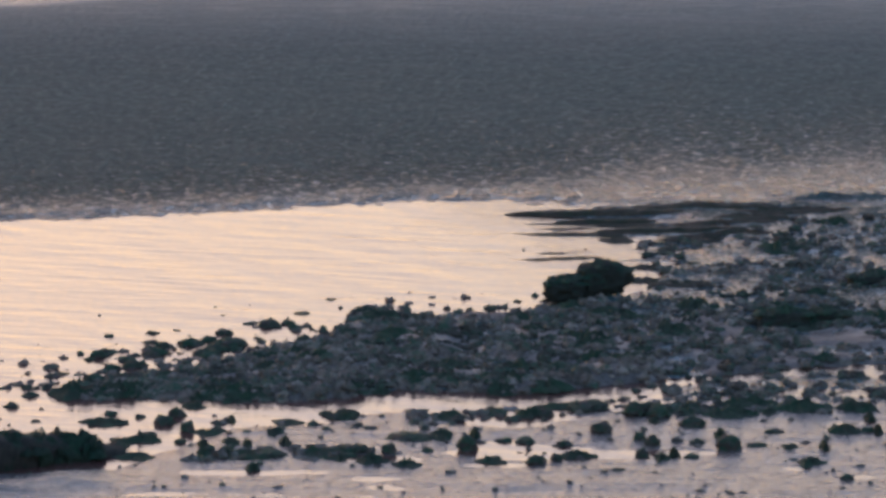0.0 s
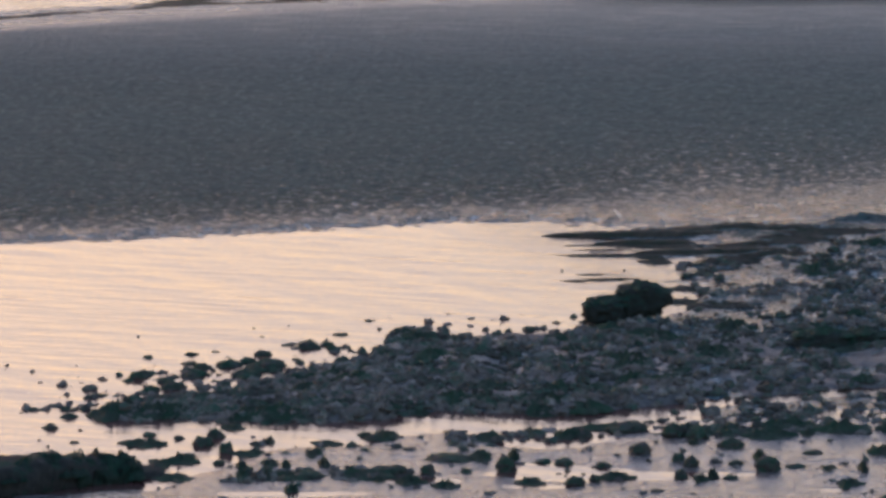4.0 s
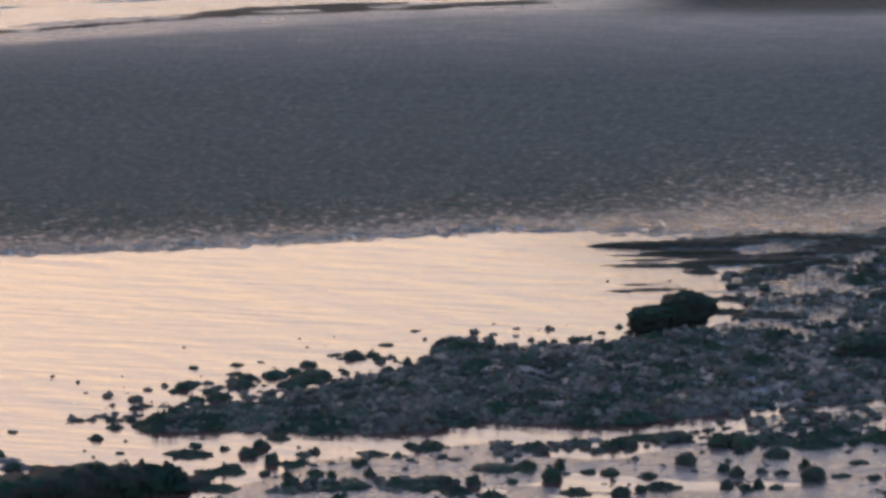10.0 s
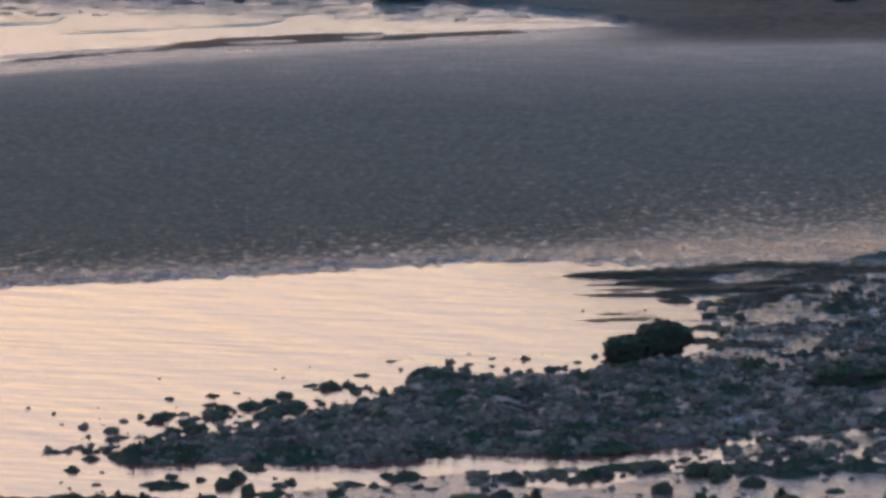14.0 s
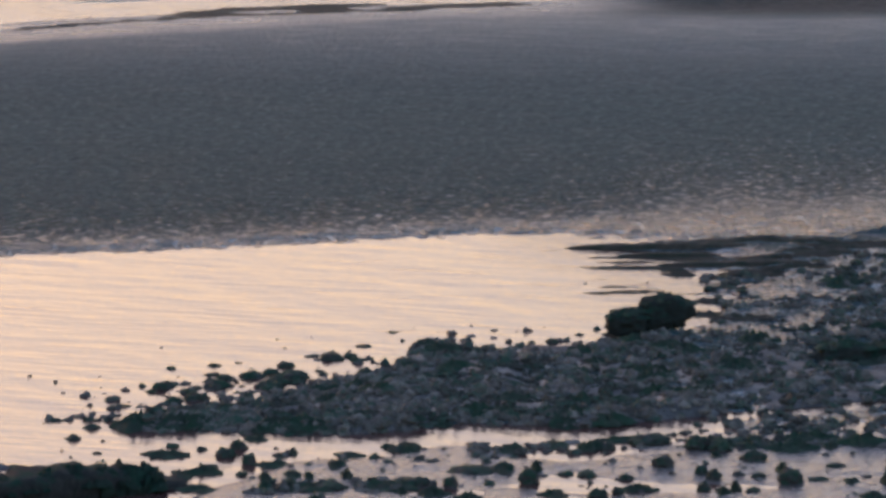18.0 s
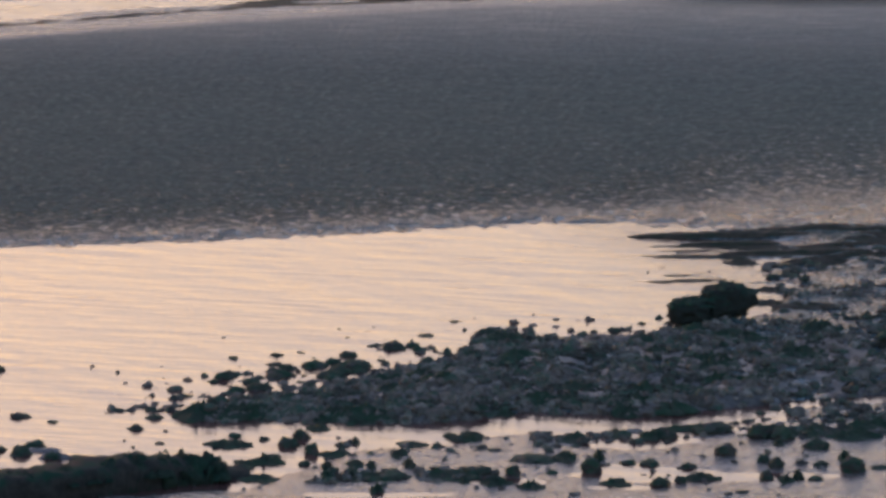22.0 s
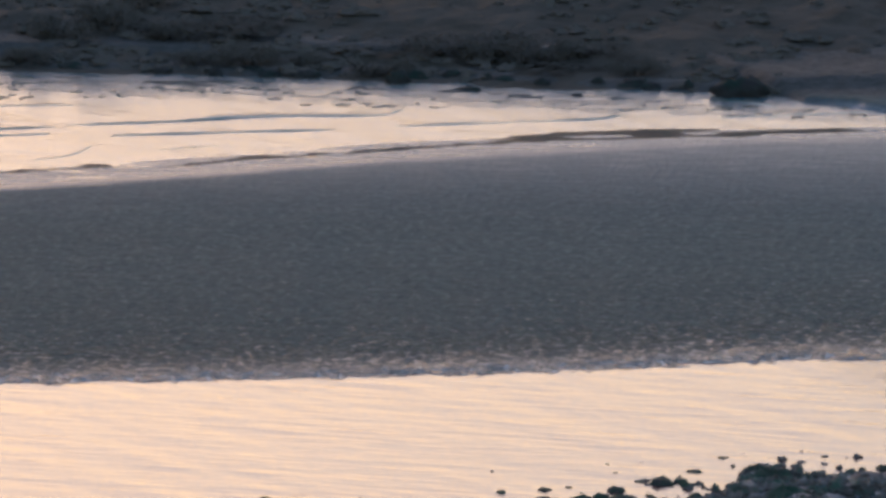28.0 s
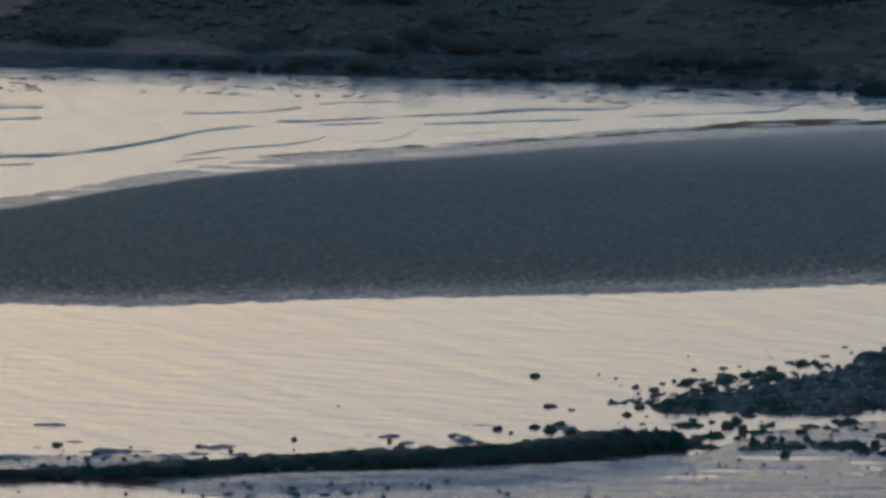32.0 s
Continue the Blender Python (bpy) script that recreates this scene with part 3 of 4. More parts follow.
BACK_EDGE = [(-0.39, 1.91, 0.16, 0.02), (-0.65, 1.17, 0.18, 0.02), (-0.92, 0.66, 0.21, 0.06), (-0.56, 0.40, 0.07, 0.03), (-0.46, 0.29, 0.09, 0.11),
    (-0.32, 1.49, 0.06, 0.03), (-1.02, -0.05, 0.11, 0.02), (-0.25, 0.16, 0.14, 0.07), (1.26, 4.55, 0.04, 0.02), (1.81, 4.58, 0.04, 0.02),
    (1.33, 2.10, 0.09, 0.04), (1.18, 1.81, 0.10, 0.02), (0.58, 1.42, 0.08, 0.04), (0.94, 1.41, 0.14, 0.05), (0.77, 1.40, 0.10, 0.03)]
CHANNEL = [(-1.92, -3.84, 0.10, 0.04), (-1.71, -4.16, 0.18, 0.09), (-1.62, -3.79, 0.15, 0.11), (-1.53, -4.47, 0.13, 0.12), (-2.24, -3.99, 0.05, 0.07),
    (-2.15, -3.71, 0.13, 0.04), (-1.79, -4.67, 0.07, 0.04), (-1.58, -5.00, 0.12, 0.04), (-1.23, -3.99, 0.05, 0.07), (-1.31, -4.11, 0.11, 0.04),
    (-1.23, -5.43, 0.08, 0.06), (-1.05, -4.61, 0.10, 0.04), (-1.19, -4.65, 0.08, 0.04), (0.70, -5.34, 0.17, 0.16), (0.08, -5.50, 0.13, 0.14),
    (0.25, -4.92, 0.36, 0.06), (-0.06, -5.46, 0.08, 0.09), (-0.20, -5.44, 0.27, 0.07), (0.39, -5.38, 0.11, 0.04), (0.91, -4.55, 0.12, 0.03),
    (0.99, -4.95, 0.18, 0.04), (-0.42, -4.47, 0.09, 0.05), (0.03, -3.84, 0.06, 0.04)]
FRONT = [(-0.36, -3.90, 0.15, 0.06), (-0.21, -3.90, 0.10, 0.05), (-0.93, -6.02, 0.06, 0.05), (-0.21, -6.07, 0.05, 0.03), (0.13, -6.00, 0.06, 0.03),
    (-0.01, -6.07, 0.07, 0.03), (1.78, -4.66, 0.18, 0.14), (2.07, -3.75, 0.23, 0.14), (2.25, -3.88, 0.20, 0.13), (2.53, -3.46, 0.14, 0.09),
    (2.51, -4.33, 0.23, 0.12), (2.07, -4.92, 0.11, 0.10), (2.17, -5.15, 0.13, 0.13), (2.08, -5.65, 0.12, 0.12), (2.23, -5.63, 0.13, 0.04),
    (2.36, -4.99, 0.09, 0.06), (2.53, -5.10, 0.13, 0.07), (2.77, -5.35, 0.22, 0.15), (3.00, -5.25, 0.18, 0.05), (2.47, -5.73, 0.13, 0.05),
    (1.58, -5.72, 0.07, 0.04), (1.88, -6.37, 0.13, 0.05)]
FRONT_FAR = [(3.16, -4.61, 0.16, 0.05), (3.74, -4.61, 0.18, 0.08), (3.90, -4.56, 0.12, 0.06), (3.66, -6.68, 0.12, 0.06), (3.88, -5.30, 0.06, 0.03),
    (3.78, -5.43, 0.05, 0.03), (1.69, -3.54, 0.36, 0.09), (1.34, -3.78, 0.14, 0.07), (1.24, -5.95, 0.18, 0.09), (1.40, -5.80, 0.10, 0.08),
    (-0.45, -5.59, 0.22, 0.06), (-0.85, -5.69, 0.27, 0.07), (-1.07, -5.77, 0.18, 0.05), (-0.14, -5.47, 0.16, 0.09), (1.48, -5.14, 0.13, 0.06),
    (1.17, -5.01, 0.18, 0.05)]
LEFT_POOL = [(-4.20, -0.53, 0.15, 0.06), (-3.42, -0.33, 0.06, 0.02), (-3.20, -0.59, 0.06, 0.02), (-6.51, -2.88, 0.06, 0.02), (-9.70, -5.92, 0.15, 0.05),
    (-9.18, -6.69, 0.11, 0.08), (-9.29, -6.80, 0.05, 0.03), (-10.07, -7.14, 0.12, 0.05), (-9.72, -7.74, 0.20, 0.11),
    (-9.20, -7.56, 0.15, 0.06), (-9.46, -7.64, 0.09, 0.03), (-8.00, -5.92, 0.09, 0.04), (-7.60, -6.21, 0.08, 0.05), (-6.89, -5.37, 0.09, 0.05),
    (-6.85, -6.08, 0.05, 0.03), (-5.74, -5.42, 0.08, 0.06), (-5.57, -5.94, 0.11, 0.08), (-5.30, -5.91, 0.07, 0.03), (-7.40, -6.47, 0.08, 0.03),
    (-8.28, -6.88, 0.04, 0.02), (-4.49, -4.50, 0.14, 0.06), (-4.31, -4.75, 0.07, 0.05)]
LEFT_FRONT = [(-4.05, -4.35, 0.18, 0.06), (-3.84, -4.54, 0.20, 0.09), (-3.75, -4.22, 0.19, 0.08), (-3.59, -4.72, 0.16, 0.07), (-3.91, -2.82, 0.25, 0.05),
    (-3.66, -3.03, 0.14, 0.02), (-3.38, -4.86, 0.18, 0.05), (-7.71, -9.34, 0.09, 0.03), (-7.41, -9.27, 0.13, 0.04), (-7.11, -9.34, 0.09, 0.04),
    (-6.72, -9.15, 0.13, 0.04), (-6.29, -9.25, 0.13, 0.04), (-6.11, -8.93, 0.11, 0.04), (-4.81, -9.17, 0.07, 0.04), (-5.01, -5.09, 0.14, 0.03),
    (-2.97, -3.36, 0.14, 0.05), (-2.84, -2.85, 0.17, 0.05)]


def weed_cap(me, seed):
    """A ragged coat of weed over the top of a stone's mesh."""
    bm = bmesh.new()
    bm.from_mesh(me)
    off = Vector((seed * 1.7, seed * 0.9, 4.0))
    bare = [f for f in bm.faces if f.normal.z < 0.1 or noise.noise(f.calc_center_median() * 4 + off) < -0.18]
    bmesh.ops.delete(bm, geom=bare, context="FACES")
    for v in bm.verts:
        v.co = Vector((v.co.x * 1.02, v.co.y * 1.02, v.co.z)) + v.normal * (0.012 + 0.05 * abs(noise.noise(v.co * 8 + off)))
    return mesh_from("weed", bm, WEED)


STONE_WEED = [weed_cap(me, s) for s, me in enumerate(STONE_SHAPES)]


def scatter(rows, where):
    for x, y, wide, high in rows:
        shape = random.randrange(12)
        if wide > 0.09:
            ob = new("rock")
            core, coat = new("stone", STONE_SHAPES[shape]), new("weed", STONE_WEED[shape])
            core.parent = coat.parent = ob
            tagged(coat, "dark green weed growing over the stone")
        else:
            ob = new("rock", STONE_SHAPES[shape])
        deep = wide * random.uniform(0.7, 1.1)
        foot = ground_z(x, y) - 0.01
        high = min(high * 0.8, 0.7 * wide) - foot
        ob.matrix_basis = Matrix.Translation((x, y + deep * 0.3, foot)) @ Matrix.Diagonal((wide, deep, high, 1)) @ pose(0, 0, 0, 0, 0, random.choice((0, 180)) + random.uniform(-12, 12))
        size = "large" if wide > 0.2 else "small"
        tagged(ob, f"{size} dark weed-covered stone {where}", "stone", "loose stones on the flats")


scatter(SHALLOWS, "standing in the shallow pool")
scatter(OUTLIERS, "off the tip of the shingle bank")
scatter(BACK_EDGE, "on the pool edge of the shingle")
tail_rng = random.Random(33)
TAIL = []
while len(TAIL) < 42:
    tx = tail_rng.uniform(-2.4, -0.45)
    off = tail_rng.uniform(0.05, 1.15) ** 1.3
    if value_noise(np.array([tx * 2.3]), np.array([off * 2.0]), 87, 2)[0] > -0.1:
        tw = 0.07 + 0.2 * tail_rng.random() ** 1.7
        TAIL.append((tx, float(shingle_back(np.array([tx]))[0]) + off, tw, 0.3 * tw))
scatter(TAIL, "in shallows off the shingle bank")
scatter(CHANNEL, "in the narrow channel before the shingle")
scatter(FRONT, "on the wet mud before the shingle")
scatter(FRONT_FAR, "on the puddled mud before the shingle")
scatter(LEFT_POOL, "in the shallows behind the sunken timber")
scatter(LEFT_FRONT, "beside the sunken timber")


def mat_bm(seed):
    """A ragged low cushion of weed, one metre across and one high."""
    bm = bmesh.new()
    rings, n = [], 36
    off = Vector((seed * 2.3, seed * 4.1, 0))
    for r in range(6):
        ring = []
        for k in range(n):
            a = 2 * math.pi * k / n
            d = Vector((math.cos(a), math.sin(a), 0))
            out = 0.5 * (r + 1) / 6 * (1 + 0.45 * noise.noise(d * 1.2 + off) + 0.4 * noise.noise(d * 4.5 + off) + 0.25 * noise.noise(d * 11 + off))
            p = d * out
            lift = (1 - ((r + 1) / 6) ** 2) * (0.6 + 1.0 * noise.noise(p * 8 + off) + 0.8 * noise.noise(p * 19 + off))
            ring.append(bm.verts.new((p.x, p.y, max(lift, 0.05) if r < 5 else -0.3)))
        rings.append(ring)
    top = bm.verts.new((0, 0, 0.8))
    for k in range(n):
        bm.faces.new((top, rings[0][k], rings[0][(k + 1) % n]))
    for a, b in zip(rings, rings[1:]):
        for k in range(n):
            bm.faces.new((a[k], b[k], b[(k + 1) % n], a[(k + 1) % n]))
    return bm


# ---- the two-lobed boulder and its dark neighbours ----
BOULDER = make_weedy_stone("dark_weedy_boulder", (0.03, 0.036, 0.032), (0.05, 0.056, 0.05), (0.018, 0.058, 0.04), None, 0.06)


def boulder(name, x, y, lobes, label):
    """A stone of several lobes, each given by its place, its lift off the foot and its size."""
    bm = bmesh.new()
    for k, (dx, dy, dz, w, d, h) in enumerate(lobes):
        piece = stone_bm(31 + k * 7 + len(lobes), 4, 0.22, 0.3, -0.35, 0.2, 0.22 if dz == 0 else 0.05)
        for v in piece.verts:
            p = Vector((v.co.x * w, v.co.y * d, v.co.z * h))
            p += v.normal * 0.025 * noise.noise(p * 9)
            v.co = p + Vector((dx, dy, dz))
        me = bpy.data.meshes.new("lobe")
        piece.to_mesh(me)
        piece.free()
        bm.from_mesh(me)
        bpy.data.meshes.remove(me)
    ob = new(name)
    ob.location = (x, y, min(ground_z(x, y), 0) - 0.03)
    core = new("stone", mesh_from("stone", bm, BOULDER))
    core.parent = ob
    for k, (dx, dy, dz, w, d, h) in enumerate(lobes):
        if dz > 0 or len(lobes) < 3:
            for q in range(3):
                side = (q - 1) * 0.27 * w
                part("weed", mat_bm(k * 3 + q + 11), WEED, ob, "dark green weed hanging over the boulder",
                     Matrix.Translation((dx + side, dy - 0.1 * d, dz + h * (0.86 if q == 1 else 0.72))) @ Matrix.Diagonal((w * 0.45, d * 0.6, 0.03 + 0.015 * (q % 2), 1)))
    return tagged(ob, label, "boulder")


boulder("boulder", 1.8, 1.85, [(-0.02, 0.0, 0.0, 0.42, 0.4, 0.2), (-0.2, -0.05, 0.08, 0.4, 0.42, 0.21), (0.13, 0.05, 0.13, 0.5, 0.45, 0.27), (0.02, 0.02, 0.1, 0.4, 0.4, 0.24)],
        "big two-lobed dark boulder covered in weed at the pool edge")
boulder("boulder", 3.55, 0.6, [(-0.14, 0, 0, 0.52, 0.4, 0.2), (0.2, 0.05, 0, 0.5, 0.4, 0.19)], "low dark weed-covered boulder among the shingle")
boulder("boulder", 4.25, 2.7, [(0, 0, 0, 0.5, 0.4, 0.16), (0.3, 0.15, 0, 0.4, 0.4, 0.2)], "long low dark boulder on the shingle")


# ---- sunken timber along the near shallows ----
def timber_y(x):
    return np.interp(x, [-5.2, -4.0, -2.0, -0.1, 1.85, 3.1, 3.9, 4.2], [-1.3, -1.0, -0.78, -0.25, 0.2, 0.98, 1.55, 1.7]) + 0.85


def timber_top(x):
    return np.interp(x, [-5.2, -4.0, -2.0, 0.0, 1.9, 3.2, 3.5, 3.8, 3.95, 4.1, 4.2], [0.02, 0.06, 0.13, 0.18, 0.2, 0.23, 0.21, 0.15, 0.08, 0.04, 0.02])


def timber():
    base = new("sunken_timber")
    base.location = (-6.2, -7.9, 0)
    tagged(base, "long weed-grown sunken timber half buried in mud", "timber")
    n = 180
    bm = bmesh.new()
    rings = []
    for i in range(n + 1):
        x = -5.2 + 9.4 * i / n
        y, h = timber_y(x), timber_top(x)
        w = np.interp(x, [-5.2, -2, 3.2, 3.9], [0.3, 0.5, 0.6, 0.4])
        ring = []
        for k in range(16):
            a = 2 * math.pi * k / 16
            cx, cz = math.copysign(abs(math.cos(a)) ** 0.4, math.cos(a)), math.copysign(abs(math.sin(a)) ** 0.4, math.sin(a))
            p = Vector((x, y + cx * w / 2, cz * (h + 0.08) / 2 + (h - 0.08) / 2))
            # splits and rot along the grain
            p += Vector((0, cx, cz)) * (0.04 * noise.noise(Vector((p.x * 1.2, p.y * 9, p.z * 16))) + 0.035 * noise.noise(p * 8.0))
            ring.append(bm.verts.new(p))
        rings.append(ring)
    for a, b in zip(rings, rings[1:]):
        for k in range(16):
            bm.faces.new((a[k], b[k], b[(k + 1) % 16], a[(k + 1) % 16]))
    bm.faces.new(rings[0]), bm.faces.new(rings[-1][::-1])
    bmesh.ops.recalc_face_normals(bm, faces=bm.faces)
    part("beam", bm, TIMBER, base, "waterlogged dark timber beam")
    for k in range(100):
        # ragged weed along the beam, thickest at its end
        x = (3.45, 3.75, 3.3, 3.95)[k] if k < 4 else random.uniform(-3.5, 3.3)
        y, h = timber_y(x), timber_top(x)
        wide = (0.3, 0.25, 0.3, 0.2)[k] if k < 4 else random.uniform(0.08, 0.24)
        lap = -0.02 if k % 3 else -0.2
        part("weed_clump", mat_bm(k + 40), WRACK, base, "dark hanging bladderwrack",
             Matrix.Translation((x, y + lap, h - 0.02 if k % 3 else h * 0.55)) @ Matrix.Diagonal((wide, 0.3, 0.06 if k < 4 else random.uniform(0.02, 0.05), 1)))
    for k in range(26):
        # a heap of torn weed caught on the end of the beam
        x = 3.05 + 0.95 * ((k * 0.618) % 1)
        lift = (0.27 - 0.2 * abs(x - 3.35) ** 1.3) * random.uniform(0.6, 1.0)
        clump = stone_bm(300 + k, 3, 0.5, 0.0, -0.25, 0.7, 0.3)
        part("weed_clump", clump, WRACK, base, "dark hanging bladderwrack",
             Matrix.Translation((x, timber_y(x) + random.uniform(-0.22, 0.12), -0.02)) @ Matrix.Diagonal((random.uniform(0.14, 0.3), random.uniform(0.2, 0.34), max(lift, 0.06) + 0.04, 1)))
    return base


timber()

# ---- shingle bank: near stones one by one, the rest joined ----
SHINGLE_SHAPES = [mesh_from("stone", stone_bm(s + 101, 2, 0.55, 0.0, -0.3, 0.6, 0.2), SHINGLE, True) for s in range(16)]
ICO = []
for s in range(16):
    me = SHINGLE_SHAPES[s]
    ICO.append((np.array([v.co[:] for v in me.vertices]), np.array([p.vertices[:] for p in me.polygons])))


def joined(name, spots, material):
    """Many stones in one mesh; spots: x, y, z, width, depth, height, turn."""
    verts, faces, count = [], [], 0
    for k, (x, y, z, w, d, h, a) in enumerate(spots):
        v, f = ICO[k % 16]
        c, s = math.cos(a), math.sin(a)
        q = v * (w, d, h)
        verts.append(np.stack([q[:, 0] * c - q[:, 1] * s + x, q[:, 0] * s + q[:, 1] * c + y, q[:, 2] + z], -1))
        faces.append(f + count)
        count += len(v)
    me = bpy.data.meshes.new(name)
    me.from_pydata(np.concatenate(verts).tolist(), [], np.concatenate(faces).tolist())
    me.materials.append(material)
    return new(name, me)


def spots_in(count, x0, x1, y0, y1, keep, small, large, flat=(0.3, 0.7)):
    """Places for stones over a stretch of the plan, as dense as keep(x, y) says."""
    got = np.zeros((0, 2))
    while len(got) < count:
        p = np.random.uniform((x0, y0), (x1, y1), (4000, 2))
        got = np.concatenate([got, p[np.random.random(4000) < keep(p[:, 0], p[:, 1])]])
    x, y = got[:count].T
    w = small + (large - small) * np.random.random(count) ** 2.2
    z = np.maximum(land(x, y), np.where(in_shingle(x, y) > 0.5, gravel_top(x, y), -1)) - 0.1 * w
    return np.stack([x, y, z, w, w * np.random.uniform(0.7, 1.2, count), w * np.random.uniform(*flat, count), np.random.uniform(0, 6.28, count)], -1).tolist()


def dense(x, y):
    tail = 0.6 * smooth(-x, -0.4, 0.6)
    clump = 0.5 + 0.5 * value_noise(x * 1.6, y * 1.3, 77, 3)
    return in_shingle(x, y) * np.where(x < 1.9, 1.0, 0.2 + 0.5 * smooth(-y, -2.2, -0.6)) * np.minimum(0.1 + tail + 0.9 * smooth(clump, 0.2, 0.8), 1.0)


def strips(x, y):
    """Bands of small stones lying on the mud before the bank."""
    a = (np.abs(y - np.interp(x, [0.2, 1.0, 2.0, 3.9], [-3.9, -3.75, -3.1, -2.9])) < np.interp(x, [0.2, 1.8, 2.2, 5.0], [0.2, 0.35, 0.7, 0.8])) & (x > 0.2)
    b = (np.abs(y - np.interp(x, [-1.6, 0.0], [-5.6, -5.45])) < 0.28) & (x > -1.5) & (x < -0.1)
    c = (np.abs(y + 4.25) < 0.2) & (x > -2.0) & (x < 0.6)
    d = (x > 1.9) & (y < shingle_front(x) + 0.2) & (y > -3.7)
    return np.where(a | b, 1.0, np.where(d, 0.7, np.where(c, 0.35, 0.0)))


def fringe(x, y):
    """Stray stones in the pool off the bank."""
    off = y - shingle_back(np.maximum(x, -2.5))
    return (off > 0) * np.exp(-off / 0.45) * (0.2 + 0.8 * (value_noise(x * 2.0, y * 2.0, 83, 3) > 0.0)) * (in_shingle(x, y) < 0.5)


def silted(x, y):
    """Clumps of small weedy stones on the silt beside the boulder."""
    return (x > 2.3 + 0.12 * (4.6 - y)) * smooth(value_noise(x * 1.4, y * 1.8, 95, 3), -0.25, 0.35) * 1.0


def brink(x, y):
    """The near edge of the bank."""
    return (np.abs(y - shingle_front(x) - 0.12) < 0.2) * smooth(x, -2.75, -2.4) * 1.0


def reef(x, y):
    """Patches of small stones that break the surface below the far bank."""
    d = bank_edge(x) - y
    return ((d > 0.0) & (d < np.interp(x, [-14, -8, -2, 4], [3.2, 2.3, 2.0, 1.4]))) * np.clip(0.1 + value_noise(x * 0.7, y * 1.6, 91, 3) * 2.0, 0, 1)


random.seed(5)
many = spots_in(300, -3.0, 6.0, -3.5, 6.4, dense, 0.07, 0.18, (0.35, 0.65)) + spots_in(5200, -3.0, 6.0, -3.5, 6.6, dense, 0.025, 0.11, (0.35, 0.75)) + spots_in(850, -2.2, 6.0, -6.0, -0.8, strips, 0.03, 0.14, (0.3, 0.6)) + spots_in(330, -2.7, 1.8, -3.7, -2.0, brink, 0.04, 0.17, (0.35, 0.6)) + spots_in(380, -3.2, 1.6, -3.0, 2.4, fringe, 0.03, 0.12, (0.4, 0.7)) + spots_in(420, 2.2, 5.0, 1.9, 5.0, silted, 0.03, 0.12, (0.35, 0.6))
bank = tagged(joined("shingle_bank", many[300:], SHINGLE), "low bank of dark wet weedy shingle beside the pool", "shingle", kind="stuff")
for k, (x, y, z, w, d, h, a) in enumerate(many[:300]):
    ob = new("stone", SHINGLE_SHAPES[k % 16])
    ob.parent = bank
    ob.matrix_basis = Matrix.Translation((x, y, z)) @ pose(0, 0, 0, 0, 0, math.degrees(a)) @ Matrix.Diagonal((w, d, h, 1))
pebbles = spots_in(420, -3.5, 6.0, -8.0, -3.0, lambda x, y: (y < shingle_front(x) - 0.5) * 1.0, 0.015, 0.07)
tagged(joined("pebbles", pebbles, SHINGLE), "small dark pebbles strewn over puddled mud", "pebbles", kind="stuff")



# ---- low weed-grown ledge at the head of the pool ----
def weed_ledge(x0, x1, y0, y1, wide, high, label):
    bm = bmesh.new()
    rings, n = [], 120
    for i in range(n + 1):
        u = i / n
        x, y = x0 + (x1 - x0) * u, y0 + (y1 - y0) * u
        e = min(1.0, 3.4 * u + 0.04, 4.0 * (1 - u) + 0.02) * (0.88 + 0.3 * noise.noise(Vector((x * 2.2, 3.0, 0))))
        ring = []
        for k in range(9):
            s = k / 8 * 2 - 1
            p = Vector((x, y + s * wide * 0.5 * min(1.0, 1.5 * e), high * e * (1 - s ** 4)))
            p.z += e * high * (0.4 * noise.noise(p * 5.0) + 0.35 * noise.noise(p * 14.0))
            p.y += e * wide * (0.2 * noise.noise(p * 3.0) + 0.15 * noise.noise(p * 9.0))
            ring.append(bm.verts.new((p.x, p.y, min(0.02, 0.1 * e) - 0.006 + p.z if 0 < k < 8 else -0.04)))
        rings.append(ring)
    for a, b in zip(rings, rings[1:]):
        for k in range(8):
            bm.faces.new((a[k], b[k], b[k + 1], a[k + 1]))
    ob = new("weed_ledge", mesh_from("weed_ledge", bm, KELP))
    return tagged(ob, label, "ledge", "ledges at the pool head")


MAT_SHAPES = [mesh_from("weed_mat", mat_bm(s + 1), WEED) for s in range(7)]
KELP_SHAPES = [mesh_from("weed_mat", mat_bm(s + 21), KELP) for s in range(7)]
MATS = [(-2.19, -4.21, 0.54, 0.05), (-2.01, -5.08, 0.40, 0.05), (-1.93, -5.79, 0.49, 0.04), (-1.32, -4.67, 0.36, 0.04), (-0.98, -5.69, 0.49, 0.05), (-0.42, -5.66, 0.62, 0.06), (-0.72, -4.21, 0.32, 0.03), (-0.27, -4.00, 0.27, 0.05), (0.55, -4.00, 0.45, 0.04), (0.94, -3.69, 0.27, 0.04), (1.58, -3.48, 0.64, 0.05), (2.14, -3.68, 0.46, 0.08), (2.95, -3.47, 0.59, 0.08), (3.44, -3.63, 0.41, 0.08), (-1.50, -3.48, 0.27, 0.04), (-0.45, -5.64, 0.49, 0.04), (-0.94, -5.72, 0.45, 0.04), (0.59, -3.93, 0.27, 0.05), (2.23, -3.75, 0.41, 0.08), (2.81, -3.94, 0.55, 0.08), (3.41, -3.68, 0.55, 0.09), (3.87, -3.68, 0.46, 0.09)]
